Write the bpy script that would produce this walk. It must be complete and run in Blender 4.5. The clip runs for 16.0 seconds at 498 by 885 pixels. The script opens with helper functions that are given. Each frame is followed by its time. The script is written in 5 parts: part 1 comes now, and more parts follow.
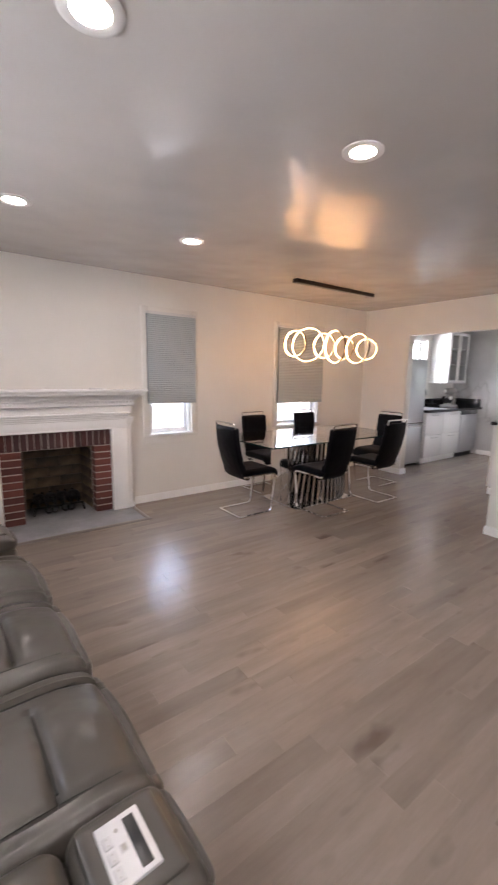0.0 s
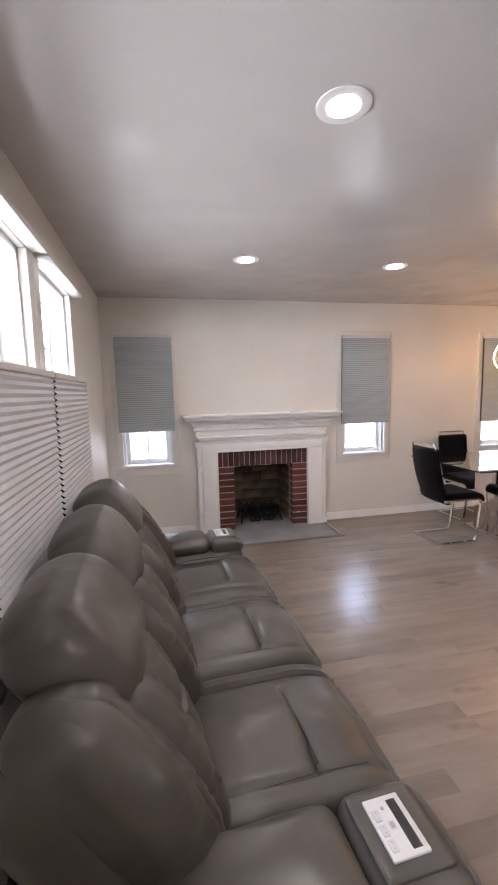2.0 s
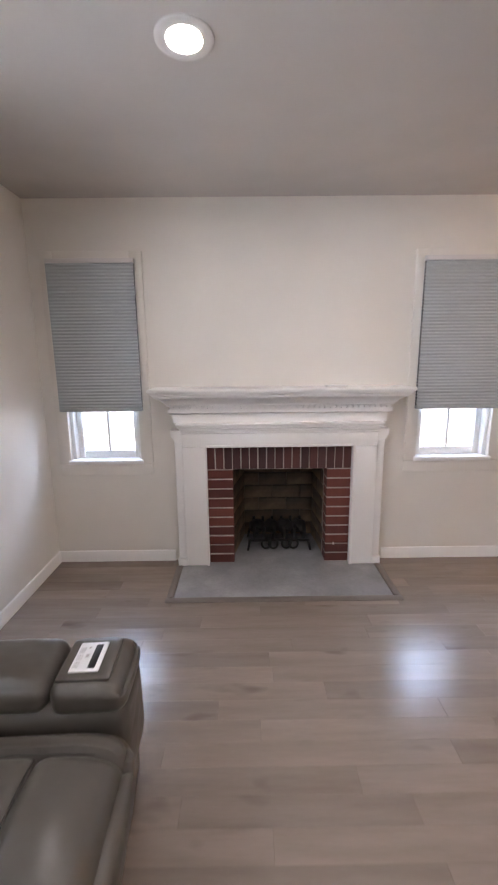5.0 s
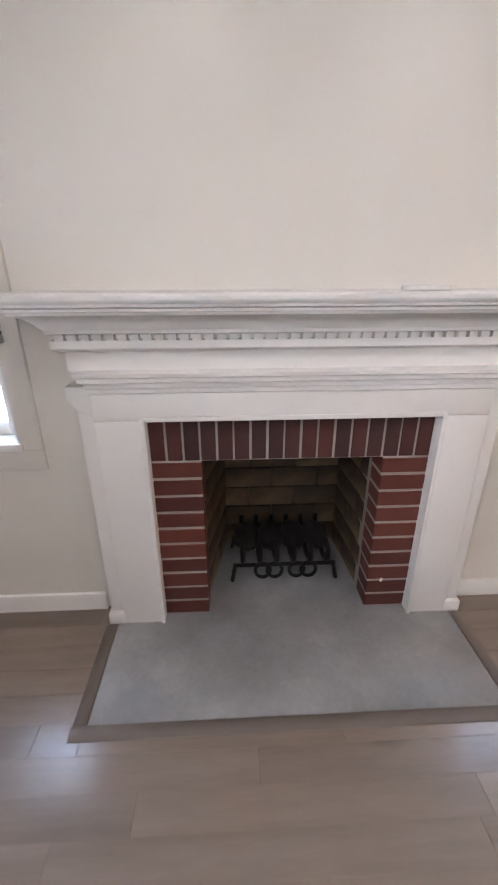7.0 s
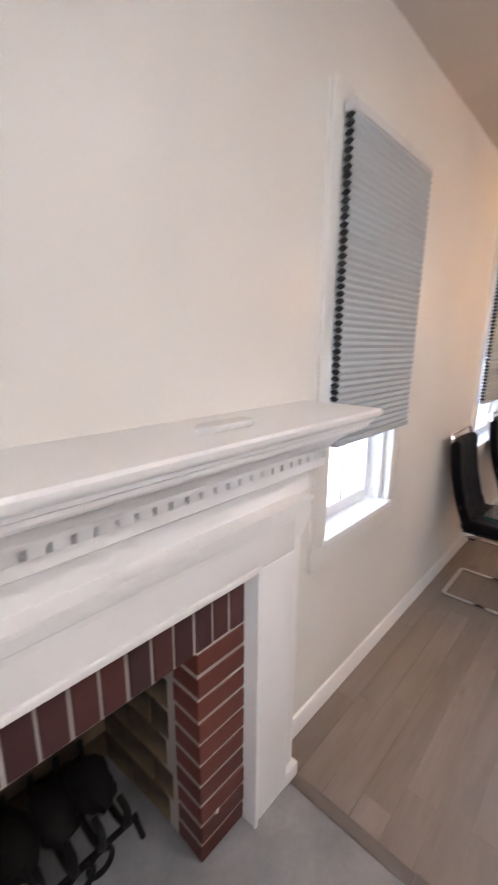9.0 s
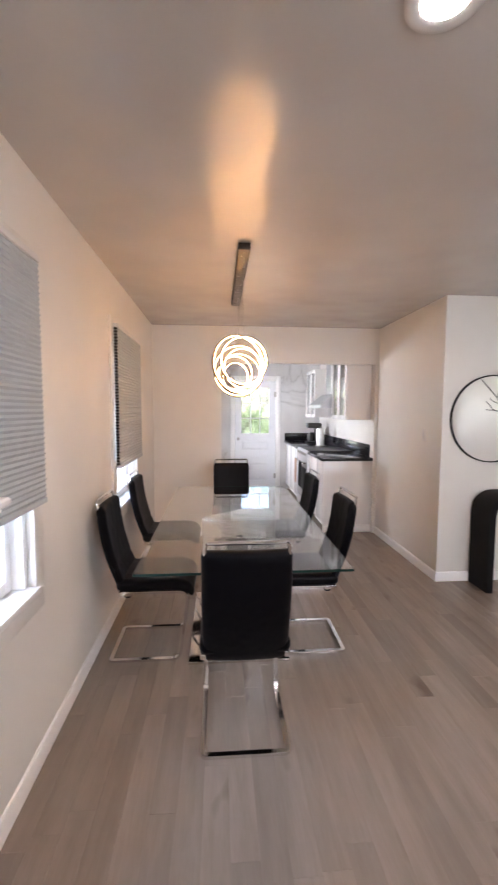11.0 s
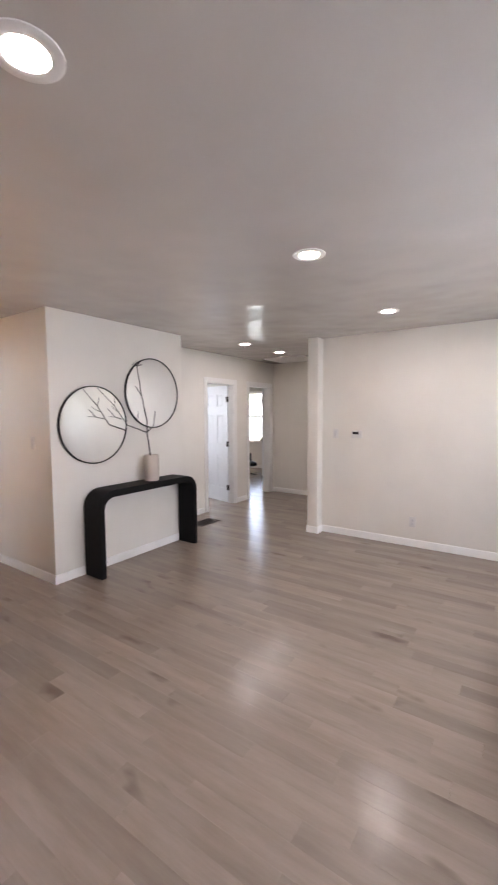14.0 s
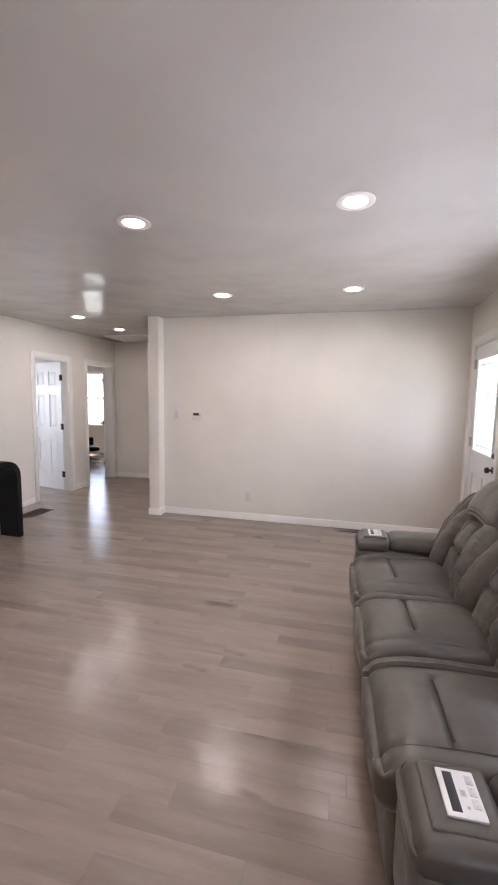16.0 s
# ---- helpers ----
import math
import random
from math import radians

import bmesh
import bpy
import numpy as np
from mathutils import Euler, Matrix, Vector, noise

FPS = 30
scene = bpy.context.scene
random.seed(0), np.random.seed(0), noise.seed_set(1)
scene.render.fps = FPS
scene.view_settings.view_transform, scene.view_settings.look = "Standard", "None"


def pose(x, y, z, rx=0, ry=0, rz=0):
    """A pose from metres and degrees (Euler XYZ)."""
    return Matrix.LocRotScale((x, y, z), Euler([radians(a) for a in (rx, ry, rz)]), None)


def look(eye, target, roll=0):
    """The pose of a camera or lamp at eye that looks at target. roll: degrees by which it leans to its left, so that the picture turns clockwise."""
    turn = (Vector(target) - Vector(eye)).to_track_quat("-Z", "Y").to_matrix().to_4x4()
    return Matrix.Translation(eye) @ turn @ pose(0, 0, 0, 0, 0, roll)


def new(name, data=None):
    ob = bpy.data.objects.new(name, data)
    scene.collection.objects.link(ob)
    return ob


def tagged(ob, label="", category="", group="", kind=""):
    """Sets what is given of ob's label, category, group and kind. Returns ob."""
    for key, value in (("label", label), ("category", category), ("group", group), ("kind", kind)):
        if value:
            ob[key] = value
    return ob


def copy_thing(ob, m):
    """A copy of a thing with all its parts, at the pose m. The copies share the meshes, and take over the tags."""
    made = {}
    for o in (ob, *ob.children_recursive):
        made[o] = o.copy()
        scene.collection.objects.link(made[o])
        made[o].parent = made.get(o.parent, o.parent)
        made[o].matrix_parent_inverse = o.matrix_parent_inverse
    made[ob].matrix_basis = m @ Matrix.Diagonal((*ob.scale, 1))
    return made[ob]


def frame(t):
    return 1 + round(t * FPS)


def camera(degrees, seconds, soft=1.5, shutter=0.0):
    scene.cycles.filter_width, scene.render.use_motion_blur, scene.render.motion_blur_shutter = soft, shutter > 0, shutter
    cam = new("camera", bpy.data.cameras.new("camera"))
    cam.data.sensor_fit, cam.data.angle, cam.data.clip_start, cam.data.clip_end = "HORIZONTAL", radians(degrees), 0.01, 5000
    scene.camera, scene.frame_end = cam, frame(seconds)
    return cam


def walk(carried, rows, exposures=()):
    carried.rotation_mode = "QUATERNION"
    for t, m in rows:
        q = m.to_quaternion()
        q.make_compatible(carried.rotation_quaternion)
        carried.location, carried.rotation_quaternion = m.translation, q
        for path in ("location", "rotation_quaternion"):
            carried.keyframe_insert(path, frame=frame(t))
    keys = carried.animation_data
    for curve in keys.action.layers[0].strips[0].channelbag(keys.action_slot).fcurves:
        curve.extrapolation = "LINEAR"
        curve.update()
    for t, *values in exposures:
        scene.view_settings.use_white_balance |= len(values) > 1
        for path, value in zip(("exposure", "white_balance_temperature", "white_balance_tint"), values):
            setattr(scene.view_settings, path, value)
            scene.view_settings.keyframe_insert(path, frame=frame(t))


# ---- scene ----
cam = camera(62.8, 16.0, soft=2.0, shutter=0.35)
PATH = [
    (0, (-0.815, 0.151, 1.43), (0.357, 1.739, 1.105), 1.0),
    (0.5, (-0.915, 0.148, 1.456), (-0.026, 1.916, 1.166), 0.0),
    (1, (-1.01, 0.123, 1.476), (-0.372, 2.001, 1.217), -0.6),
    (1.5, (-1.075, 0.097, 1.476), (-0.613, 2.028, 1.236), -1.1),
    (2, (-1.056, 0.098, 1.48), (-0.641, 2.039, 1.239), -1.4),
    (2.5, (-0.913, 0.193, 1.473), (-0.446, 2.119, 1.21), -1.5),
    (3, (-0.697, 0.326, 1.481), (-0.196, 2.239, 1.183), -1.5),
    (3.5, (-0.507, 0.577, 1.461), (-0.109, 2.512, 1.149), -1.6),
    (4, (-0.346, 0.877, 1.475), (-0.11, 2.835, 1.14), -1.5),
    (4.2, (-0.289, 1.007, 1.481), (-0.127, 2.97, 1.138), -1.6),
    (6.3, (-0.194, 2.608, 1.362), (-0.239, 4.496, 0.704), -0.2),
    (6.5, (-0.22, 2.735, 1.353), (-0.21, 4.603, 0.638), -0.0),
    (7, (-0.21, 3.03, 1.315), (-0.125, 4.875, 0.548), -0.2),
    (7.5, (-0.222, 3.318, 1.298), (0.057, 5.135, 0.512), 0.1),
    (8, (-0.223, 3.568, 1.338), (0.384, 5.343, 0.646), 0.2),
    (10.3, (-0.164, 3.714, 1.485), (1.805, 3.991, 1.275), -0.4),
    (10.5, (-0.167, 3.69, 1.479), (1.818, 3.838, 1.29), -0.3),
    (11, (-0.189, 3.647, 1.484), (1.799, 3.501, 1.326), 0.2),
    (11.5, (-0.216, 3.601, 1.487), (1.732, 3.171, 1.346), 0.3),
    (12, (-0.216, 3.615, 1.477), (1.641, 2.883, 1.348), 0.0),
    (12.5, (-0.178, 3.72, 1.489), (1.552, 2.724, 1.364), -0.4),
    (13, (-0.181, 3.796, 1.509), (1.374, 2.544, 1.383), -0.6),
    (13.5, (-0.232, 3.758, 1.514), (1.114, 2.285, 1.383), -0.5),
    (14, (-0.291, 3.714, 1.528), (0.835, 2.069, 1.381), -0.3),
    (14.5, (-0.358, 3.691, 1.509), (0.523, 1.903, 1.354), -0.2),
    (15, (-0.4, 3.662, 1.511), (0.26, 1.783, 1.336), -0.1),
    (15.5, (-0.42, 3.666, 1.506), (0.071, 1.737, 1.312), 0.2),
    (16, (-0.417, 3.657, 1.48), (0.059, 1.727, 1.264), 0.9),
]
walk(cam, [(t, look(eye, target, roll)) for t, eye, target, roll in PATH],
     exposures=((0.0, 2.62, 6950, 21), (2.0, 2.60, 6750, 20), (4.2, 2.62, 6750, 20), (6.3, 2.66, 6600, 17), (8.2, 2.82, 6600, 17),
                (10.3, 2.80, 6850, 20), (12.5, 2.86, 6850, 20), (14.5, 2.80, 6750, 20), (16.0, 2.78, 6750, 21)))

# ---- light and world ----
world = bpy.data.worlds.new("sky_world")
scene.world = world
world.use_nodes = True
wn = world.node_tree
sky = wn.nodes.new("ShaderNodeTexSky")
sky.sky_type = "NISHITA"
sky.sun_disc = False
SUN_EL, SUN_AZ = radians(69), radians(200)
sky.sun_elevation, sky.sun_rotation = SUN_EL, SUN_AZ
wn.nodes["Background"].inputs["Strength"].default_value = 0.15
wn.links.new(sky.outputs[0], wn.nodes["Background"].inputs["Color"])

sun = new("sun", bpy.data.lights.new("sun", "SUN"))
sun.data.energy, sun.data.angle, sun.data.color = 4.5, radians(0.6), (1.0, 0.95, 0.88)
sun_dir = Vector((math.sin(SUN_AZ) * math.cos(SUN_EL), math.cos(SUN_AZ) * math.cos(SUN_EL), math.sin(SUN_EL)))
sun.matrix_world = look(sun_dir * 40, (0, 0, 0))


def window_light(name, place, toward, width, height, watts, color=(0.80, 0.90, 1.0)):
    """Sky light that comes in through one opening."""
    ob = new(name, bpy.data.lights.new(name, "AREA"))
    ob.data.shape, ob.data.size, ob.data.size_y = "RECTANGLE", width, height
    ob.data.energy, ob.data.color = watts, color
    ob.matrix_world = look(place, Vector(place) + Vector(toward))
    return ob


WEST, NORTH, SOUTH, CEIL = -1.605, 4.40, -1.08, 2.44
EAST = 7.40

# sky light through the openings
window_light("skylight_west", (WEST - 0.155, 1.75, 1.86), (1, 0, -0.2), 2.4, 0.50, 12)
window_light("skylight_front_door", (WEST - 0.25, -0.48, 1.45), (1, 0.1, -0.1), 0.55, 0.85, 1.1)
window_light("skylight_north_a", (-1.2, NORTH + 0.32, 1.27), (0, -1, -0.55), 0.45, 0.36, 2.6, (0.55, 0.74, 1.0))
window_light("skylight_north_b", (1.21, NORTH + 0.32, 1.27), (0, -1, -0.55), 0.45, 0.36, 2.6, (0.55, 0.74, 1.0))
window_light("skylight_north_c", (3.16, NORTH + 0.32, 1.27), (0, -1, -0.55), 0.65, 0.36, 3.4, (0.55, 0.74, 1.0))
window_light("skylight_kitchen", (5.95, NORTH + 0.26, 1.6), (0, -1, -0.1), 0.75, 0.9, 11)
window_light("skylight_back_door", (EAST + 0.75, 2.97, 2.5), (-1, 0, -0.9), 0.7, 0.7, 14)
window_light("skylight_bedroom", (5.95, -5.9, 1.45), (-0.2, 1, -0.1), 0.9, 1.25, 2.5)
# added lamp at an unseen window, to brighten the first open door leaf
window_light("added_light_bedroom_b", (7.25, -0.6, 1.45), (-1, -0.2, -0.1), 0.95, 1.15, 9)


# ---- materials ----
def shader(name, color, rough=0.5, metal=0.0, spec=0.5):
    m = bpy.data.materials.new(name)
    m.use_nodes = True
    b = m.node_tree.nodes["Principled BSDF"]
    b.inputs["Base Color"].default_value = (*color, 1)
    b.inputs["Roughness"].default_value = rough
    b.inputs["Metallic"].default_value = metal
    b.inputs["Specular IOR Level"].default_value = spec
    return m, m.node_tree.nodes, m.node_tree.links, b


def coords(n, l, scale=(1, 1, 1), kind="Object"):
    tc, mp = n.new("ShaderNodeTexCoord"), n.new("ShaderNodeMapping")
    mp.inputs["Scale"].default_value = scale
    l.new(tc.outputs[kind], mp.inputs["Vector"])
    return mp.outputs["Vector"]


def noise_tex(n, l, vec, scale, detail=4.0, rough=0.55, distort=0.0):
    t = n.new("ShaderNodeTexNoise")
    t.inputs["Scale"].default_value, t.inputs["Detail"].default_value = scale, detail
    t.inputs["Roughness"].default_value, t.inputs["Distortion"].default_value = rough, distort
    if vec is not None:
        l.new(vec, t.inputs["Vector"])
    return t


def ramp(n, l, fac, stops):
    r = n.new("ShaderNodeValToRGB")
    e = r.color_ramp.elements
    while len(e) < len(stops):
        e.new(0.5)
    for el, (p, c) in zip(e, stops):
        el.position, el.color = p, (*c, 1)
    l.new(fac, r.inputs["Fac"])
    return r.outputs["Color"]


def mix(n, l, fac, a, b, mode="MIX"):
    x = n.new("ShaderNodeMix")
    x.data_type, x.blend_type = "RGBA", mode
    for sock, val in ((x.inputs["Factor"], fac), (x.inputs["A"], a), (x.inputs["B"], b)):
        if isinstance(val, (int, float)):
            sock.default_value = val
        elif isinstance(val, tuple):
            sock.default_value = (*val, 1)
        else:
            l.new(val, sock)
    return x.outputs["Result"]


def bump(n, l, b, height, strength, dist=0.01):
    k = n.new("ShaderNodeBump")
    k.inputs["Strength"].default_value, k.inputs["Distance"].default_value = strength, dist
    l.new(height, k.inputs["Height"])
    l.new(k.outputs["Normal"], b.inputs["Normal"])


def painted(name, color, rough=0.5, grain=160.0, strength=0.06, blotch=0.04):
    """Paint: faint roller stipple and slow unevenness."""
    m, n, l, b = shader(name, color, rough)
    v = coords(n, l)
    big, fine = noise_tex(n, l, v, 1.3, 3), noise_tex(n, l, v, grain, 2)
    dark = tuple(c * (1 - blotch * 2) for c in color)
    l.new(ramp(n, l, big.outputs["Fac"], [(0.3, dark), (0.7, color)]), b.inputs["Base Color"])
    mr = n.new("ShaderNodeMapRange")
    mr.inputs["To Min"].default_value, mr.inputs["To Max"].default_value = rough - 0.06, rough + 0.06
    l.new(big.outputs["Fac"], mr.inputs["Value"])
    l.new(mr.outputs["Result"], b.inputs["Roughness"])
    bump(n, l, b, fine.outputs["Fac"], strength, 0.004)
    return m


WALL = painted("wall_paint", (0.775, 0.74, 0.685), 0.36)
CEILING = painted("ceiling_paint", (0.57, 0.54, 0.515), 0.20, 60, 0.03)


def uneven(mat, scale, dist):
    """Slow waves of the plaster under the paint, which bend its sheen."""
    n, l = mat.node_tree.nodes, mat.node_tree.links
    wave = noise_tex(n, l, coords(n, l), scale, 2, 0.45)
    slow = n.new("ShaderNodeBump")
    slow.inputs["Strength"].default_value, slow.inputs["Distance"].default_value = 1.0, dist
    l.new(wave.outputs["Fac"], slow.inputs["Height"])
    fine = n["Principled BSDF"].inputs["Normal"].links[0].from_node
    l.new(slow.outputs["Normal"], fine.inputs["Normal"])


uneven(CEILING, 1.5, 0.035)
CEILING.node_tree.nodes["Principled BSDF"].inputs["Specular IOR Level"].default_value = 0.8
uneven(WALL, 1.2, 0.02)
TRIM = painted("trim_paint", (0.86, 0.845, 0.825), 0.38, 90, 0.03)
DOORPAINT = painted("door_paint", (0.80, 0.81, 0.83), 0.35, 90, 0.03)
CABINET = painted("cabinet_gloss", (0.80, 0.78, 0.76), 0.22, 40, 0.01)


def wood_floor():
    m, n, l, b = shader("grey_oak_plank", (0.3, 0.25, 0.21), 0.26)
    info, tc = n.new("ShaderNodeObjectInfo"), n.new("ShaderNodeTexCoord")
    off = n.new("ShaderNodeVectorMath")
    off.operation = "MULTIPLY_ADD"
    comb = n.new("ShaderNodeCombineXYZ")
    geo, both = n.new("ShaderNodeNewGeometry"), n.new("ShaderNodeMath")
    both.operation = "ADD"
    l.new(info.outputs["Random"], both.inputs[0])
    l.new(geo.outputs["Random Per Island"], both.inputs[1])
    part_of_one = n.new("ShaderNodeMath")
    part_of_one.operation = "FRACT"
    l.new(both.outputs[0], part_of_one.inputs[0])
    rand = part_of_one.outputs[0]
    for s in ("X", "Y", "Z"):
        l.new(rand, comb.inputs[s])
    l.new(comb.outputs[0], off.inputs[0])
    off.inputs[1].default_value = (37.0, 11.0, 5.0)
    l.new(tc.outputs["Object"], off.inputs[2])
    mp = n.new("ShaderNodeMapping")
    mp.inputs["Scale"].default_value = (0.8, 6.0, 1.0)
    l.new(off.outputs[0], mp.inputs["Vector"])
    streak = noise_tex(n, l, mp.outputs[0], 2.2, 6, 0.6)
    mp2 = n.new("ShaderNodeMapping")
    mp2.inputs["Scale"].default_value = (1.0, 14.0, 1.0)
    l.new(off.outputs[0], mp2.inputs["Vector"])
    grain = noise_tex(n, l, mp2.outputs[0], 14, 5, 0.65)
    c1 = ramp(n, l, streak.outputs["Fac"], [(0.24, (0.228, 0.184, 0.151)), (0.5, (0.272, 0.225, 0.189)), (0.78, (0.318, 0.268, 0.230))])
    c2 = ramp(n, l, grain.outputs["Fac"], [(0.3, (0.62, 0.60, 0.58)), (0.62, (1, 1, 1))])
    c = mix(n, l, 0.14, c1, c2, "MULTIPLY")
    tone = ramp(n, l, rand, [(0.0, (0.80, 0.78, 0.765)), (0.35, (0.90, 0.885, 0.87)), (1.0, (1.02, 1.0, 0.98))])
    c = mix(n, l, 1.0, c, tone, "MULTIPLY")
    mp3 = n.new("ShaderNodeMapping")
    mp3.inputs["Scale"].default_value = (0.8, 1.9, 1.0)
    l.new(off.outputs[0], mp3.inputs["Vector"])
    kn = noise_tex(n, l, mp3.outputs[0], 4.5, 2, 0.4)
    knot = ramp(n, l, kn.outputs["Fac"], [(0.66, (1, 1, 1)), (0.78, (0.58, 0.54, 0.51))])
    c = mix(n, l, 0.8, c, knot, "MULTIPLY")
    l.new(c, b.inputs["Base Color"])
    mr = n.new("ShaderNodeMapRange")
    mr.inputs["To Min"].default_value, mr.inputs["To Max"].default_value = 0.20, 0.29
    l.new(streak.outputs["Fac"], mr.inputs["Value"])
    l.new(mr.outputs["Result"], b.inputs["Roughness"])
    bump(n, l, b, grain.outputs["Fac"], 0.06, 0.002)
    return m


PLANK = wood_floor()


def leather(name, color, rough=0.36, spec=0.5):
    """Smooth hide: a faint grain, soft unevenness, worn sheen."""
    m, n, l, b = shader(name, color, rough, 0.0, spec)
    v = coords(n, l)
    grain, slack, big = noise_tex(n, l, v, 320, 1, 0.5), noise_tex(n, l, v, 16, 1, 0.4), noise_tex(n, l, v, 2.5, 2, 0.5)
    dark, lite = tuple(c * 0.88 for c in color), tuple(c * 1.12 for c in color)
    l.new(ramp(n, l, big.outputs["Fac"], [(0.3, dark), (0.7, lite)]), b.inputs["Base Color"])
    mr = n.new("ShaderNodeMapRange")
    mr.inputs["To Min"].default_value, mr.inputs["To Max"].default_value = rough - 0.06, rough + 0.10
    l.new(big.outputs["Fac"], mr.inputs["Value"])
    l.new(mr.outputs["Result"], b.inputs["Roughness"])
    add = n.new("ShaderNodeMath")
    add.operation = "MULTIPLY_ADD"
    add.inputs[1].default_value = 0.03
    l.new(grain.outputs["Fac"], add.inputs[0])
    l.new(slack.outputs["Fac"], add.inputs[2])
    bump(n, l, b, add.outputs[0], 0.35, 0.010)
    return m


SOFA = leather("grey_brown_leather", (0.074, 0.065, 0.054), 0.29, 0.6)
BLACKSEAT = leather("black_leatherette", (0.0022, 0.0020, 0.0034), 0.42, 0.10)


def metal(name, color, rough):
    m, n, l, b = shader(name, color, rough, 1.0)
    sm = noise_tex(n, l, coords(n, l), 22, 3)
    mr = n.new("ShaderNodeMapRange")
    mr.inputs["To Min"].default_value, mr.inputs["To Max"].default_value = rough * 0.7, rough * 1.4
    l.new(sm.outputs["Fac"], mr.inputs["Value"])
    l.new(mr.outputs["Result"], b.inputs["Roughness"])
    return m


CHROME = metal("chrome", (0.80, 0.79, 0.78), 0.08)
STEEL = metal("brushed_steel", (0.55, 0.55, 0.56), 0.34)
POLISHED = metal("polished_steel", (0.72, 0.69, 0.66), 0.10)
NICKEL = metal("satin_nickel", (0.45, 0.43, 0.41), 0.35)
DARKBRONZE = metal("dark_bronze", (0.05, 0.045, 0.04), 0.4)
DARKMETAL = metal("dark_bronze", (0.055, 0.048, 0.042), 0.42)
BLACKIRON = painted("black_iron", (0.012, 0.011, 0.011), 0.6, 60, 0.3)
BLACKWOOD = painted("black_stained_wood", (0.007, 0.007, 0.008), 0.62, 70, 0.12)
for _m in (BLACKWOOD, BLACKIRON):
    _m.node_tree.nodes["Principled BSDF"].inputs["Specular IOR Level"].default_value = 0.15
BLACKPLASTIC = painted("black_plastic", (0.012, 0.012, 0.013), 0.3, 60, 0.02)
WHITEPLASTIC = painted("white_plastic", (0.70, 0.68, 0.66), 0.35, 60, 0.01)
PANELWHITE = painted("control_panel_white", (0.74, 0.73, 0.73), 0.3, 60, 0.01)
BUTTON = painted("button_grey_white", (0.62, 0.61, 0.61), 0.35, 60, 0.01)
CERAMIC = painted("ribbed_ceramic", (0.60, 0.52, 0.46), 0.55, 90, 0.12, 0.08)
BARK = painted("dark_branch", (0.055, 0.045, 0.042), 0.7, 120, 0.5, 0.2)
TOWEL = painted("towel_cloth", (0.42, 0.27, 0.20), 0.9, 300, 0.6)
PAPER = painted("paper_roll", (0.82, 0.81, 0.79), 0.8, 120, 0.2)
SHADE = painted("shade_fabric", (0.43, 0.47, 0.49), 0.8, 260, 0.15)
SHADE_LIGHT = painted("shade_fabric_light", (0.66, 0.66, 0.67), 0.8, 260, 0.15)
VENTBROWN = painted("brown_vent", (0.075, 0.05, 0.038), 0.5, 60, 0.05)


def concrete():
    m, n, l, b = shader("grey_hearth_concrete", (0.25, 0.26, 0.27), 0.32)
    v = coords(n, l)
    big, fine = noise_tex(n, l, v, 2.4, 5, 0.6), noise_tex(n, l, v, 60, 4)
    c = ramp(n, l, big.outputs["Fac"], [(0.30, (0.24, 0.244, 0.252)), (0.52, (0.31, 0.315, 0.325)), (0.74, (0.43, 0.437, 0.448))])
    l.new(mix(n, l, 0.2, c, fine.outputs["Fac"], "MULTIPLY"), b.inputs["Base Color"])
    mr = n.new("ShaderNodeMapRange")
    mr.inputs["To Min"].default_value, mr.inputs["To Max"].default_value = 0.16, 0.32
    l.new(big.outputs["Fac"], mr.inputs["Value"])
    l.new(mr.outputs["Result"], b.inputs["Roughness"])
    bump(n, l, b, fine.outputs["Fac"], 0.08, 0.003)
    return m


def brick_mat(name, stops, soot=0.0):
    m, n, l, b = shader(name, (0.3, 0.1, 0.08), 0.62)
    info = n.new("ShaderNodeObjectInfo")
    v = coords(n, l)
    big, fine = noise_tex(n, l, v, 14, 4), noise_tex(n, l, v, 130, 4, 0.7)
    c = ramp(n, l, info.outputs["Random"], stops)
    c = mix(n, l, 0.35, c, ramp(n, l, big.outputs["Fac"], [(0.3, (0.55, 0.5, 0.5)), (0.7, (1.1, 1.05, 1.0))]), "MULTIPLY")
    if soot:
        s = noise_tex(n, l, coords(n, l, (1, 1, 1), "Object"), 3.0, 4)
        c = mix(n, l, soot, c, ramp(n, l, s.outputs["Fac"], [(0.40, (0.12, 0.11, 0.10)), (0.62, (1, 1, 1))]), "MULTIPLY")
    l.new(c, b.inputs["Base Color"])
    bump(n, l, b, fine.outputs["Fac"], 0.35, 0.003)
    return m


CONCRETE = concrete()
REDBRICK = brick_mat("red_brick", [(0.0, (0.085, 0.023, 0.019)), (0.5, (0.118, 0.029, 0.022)), (1.0, (0.16, 0.042, 0.030))])
DARKBRICK = brick_mat("dark_red_brick", [(0.0, (0.050, 0.019, 0.020)), (0.5, (0.072, 0.024, 0.023)), (1.0, (0.10, 0.029, 0.026))])
FIREBRICK = brick_mat("tan_firebrick", [(0.0, (0.10, 0.065, 0.038)), (0.5, (0.19, 0.13, 0.075)), (0.9, (0.28, 0.20, 0.115)), (1.0, (0.14, 0.06, 0.028))], 0.9)
MORTAR = painted("mortar", (0.44, 0.39, 0.35), 0.9, 150, 0.5, 0.1)
SOOTMORTAR = painted("sooty_mortar", (0.13, 0.10, 0.07), 0.9, 150, 0.5, 0.1)


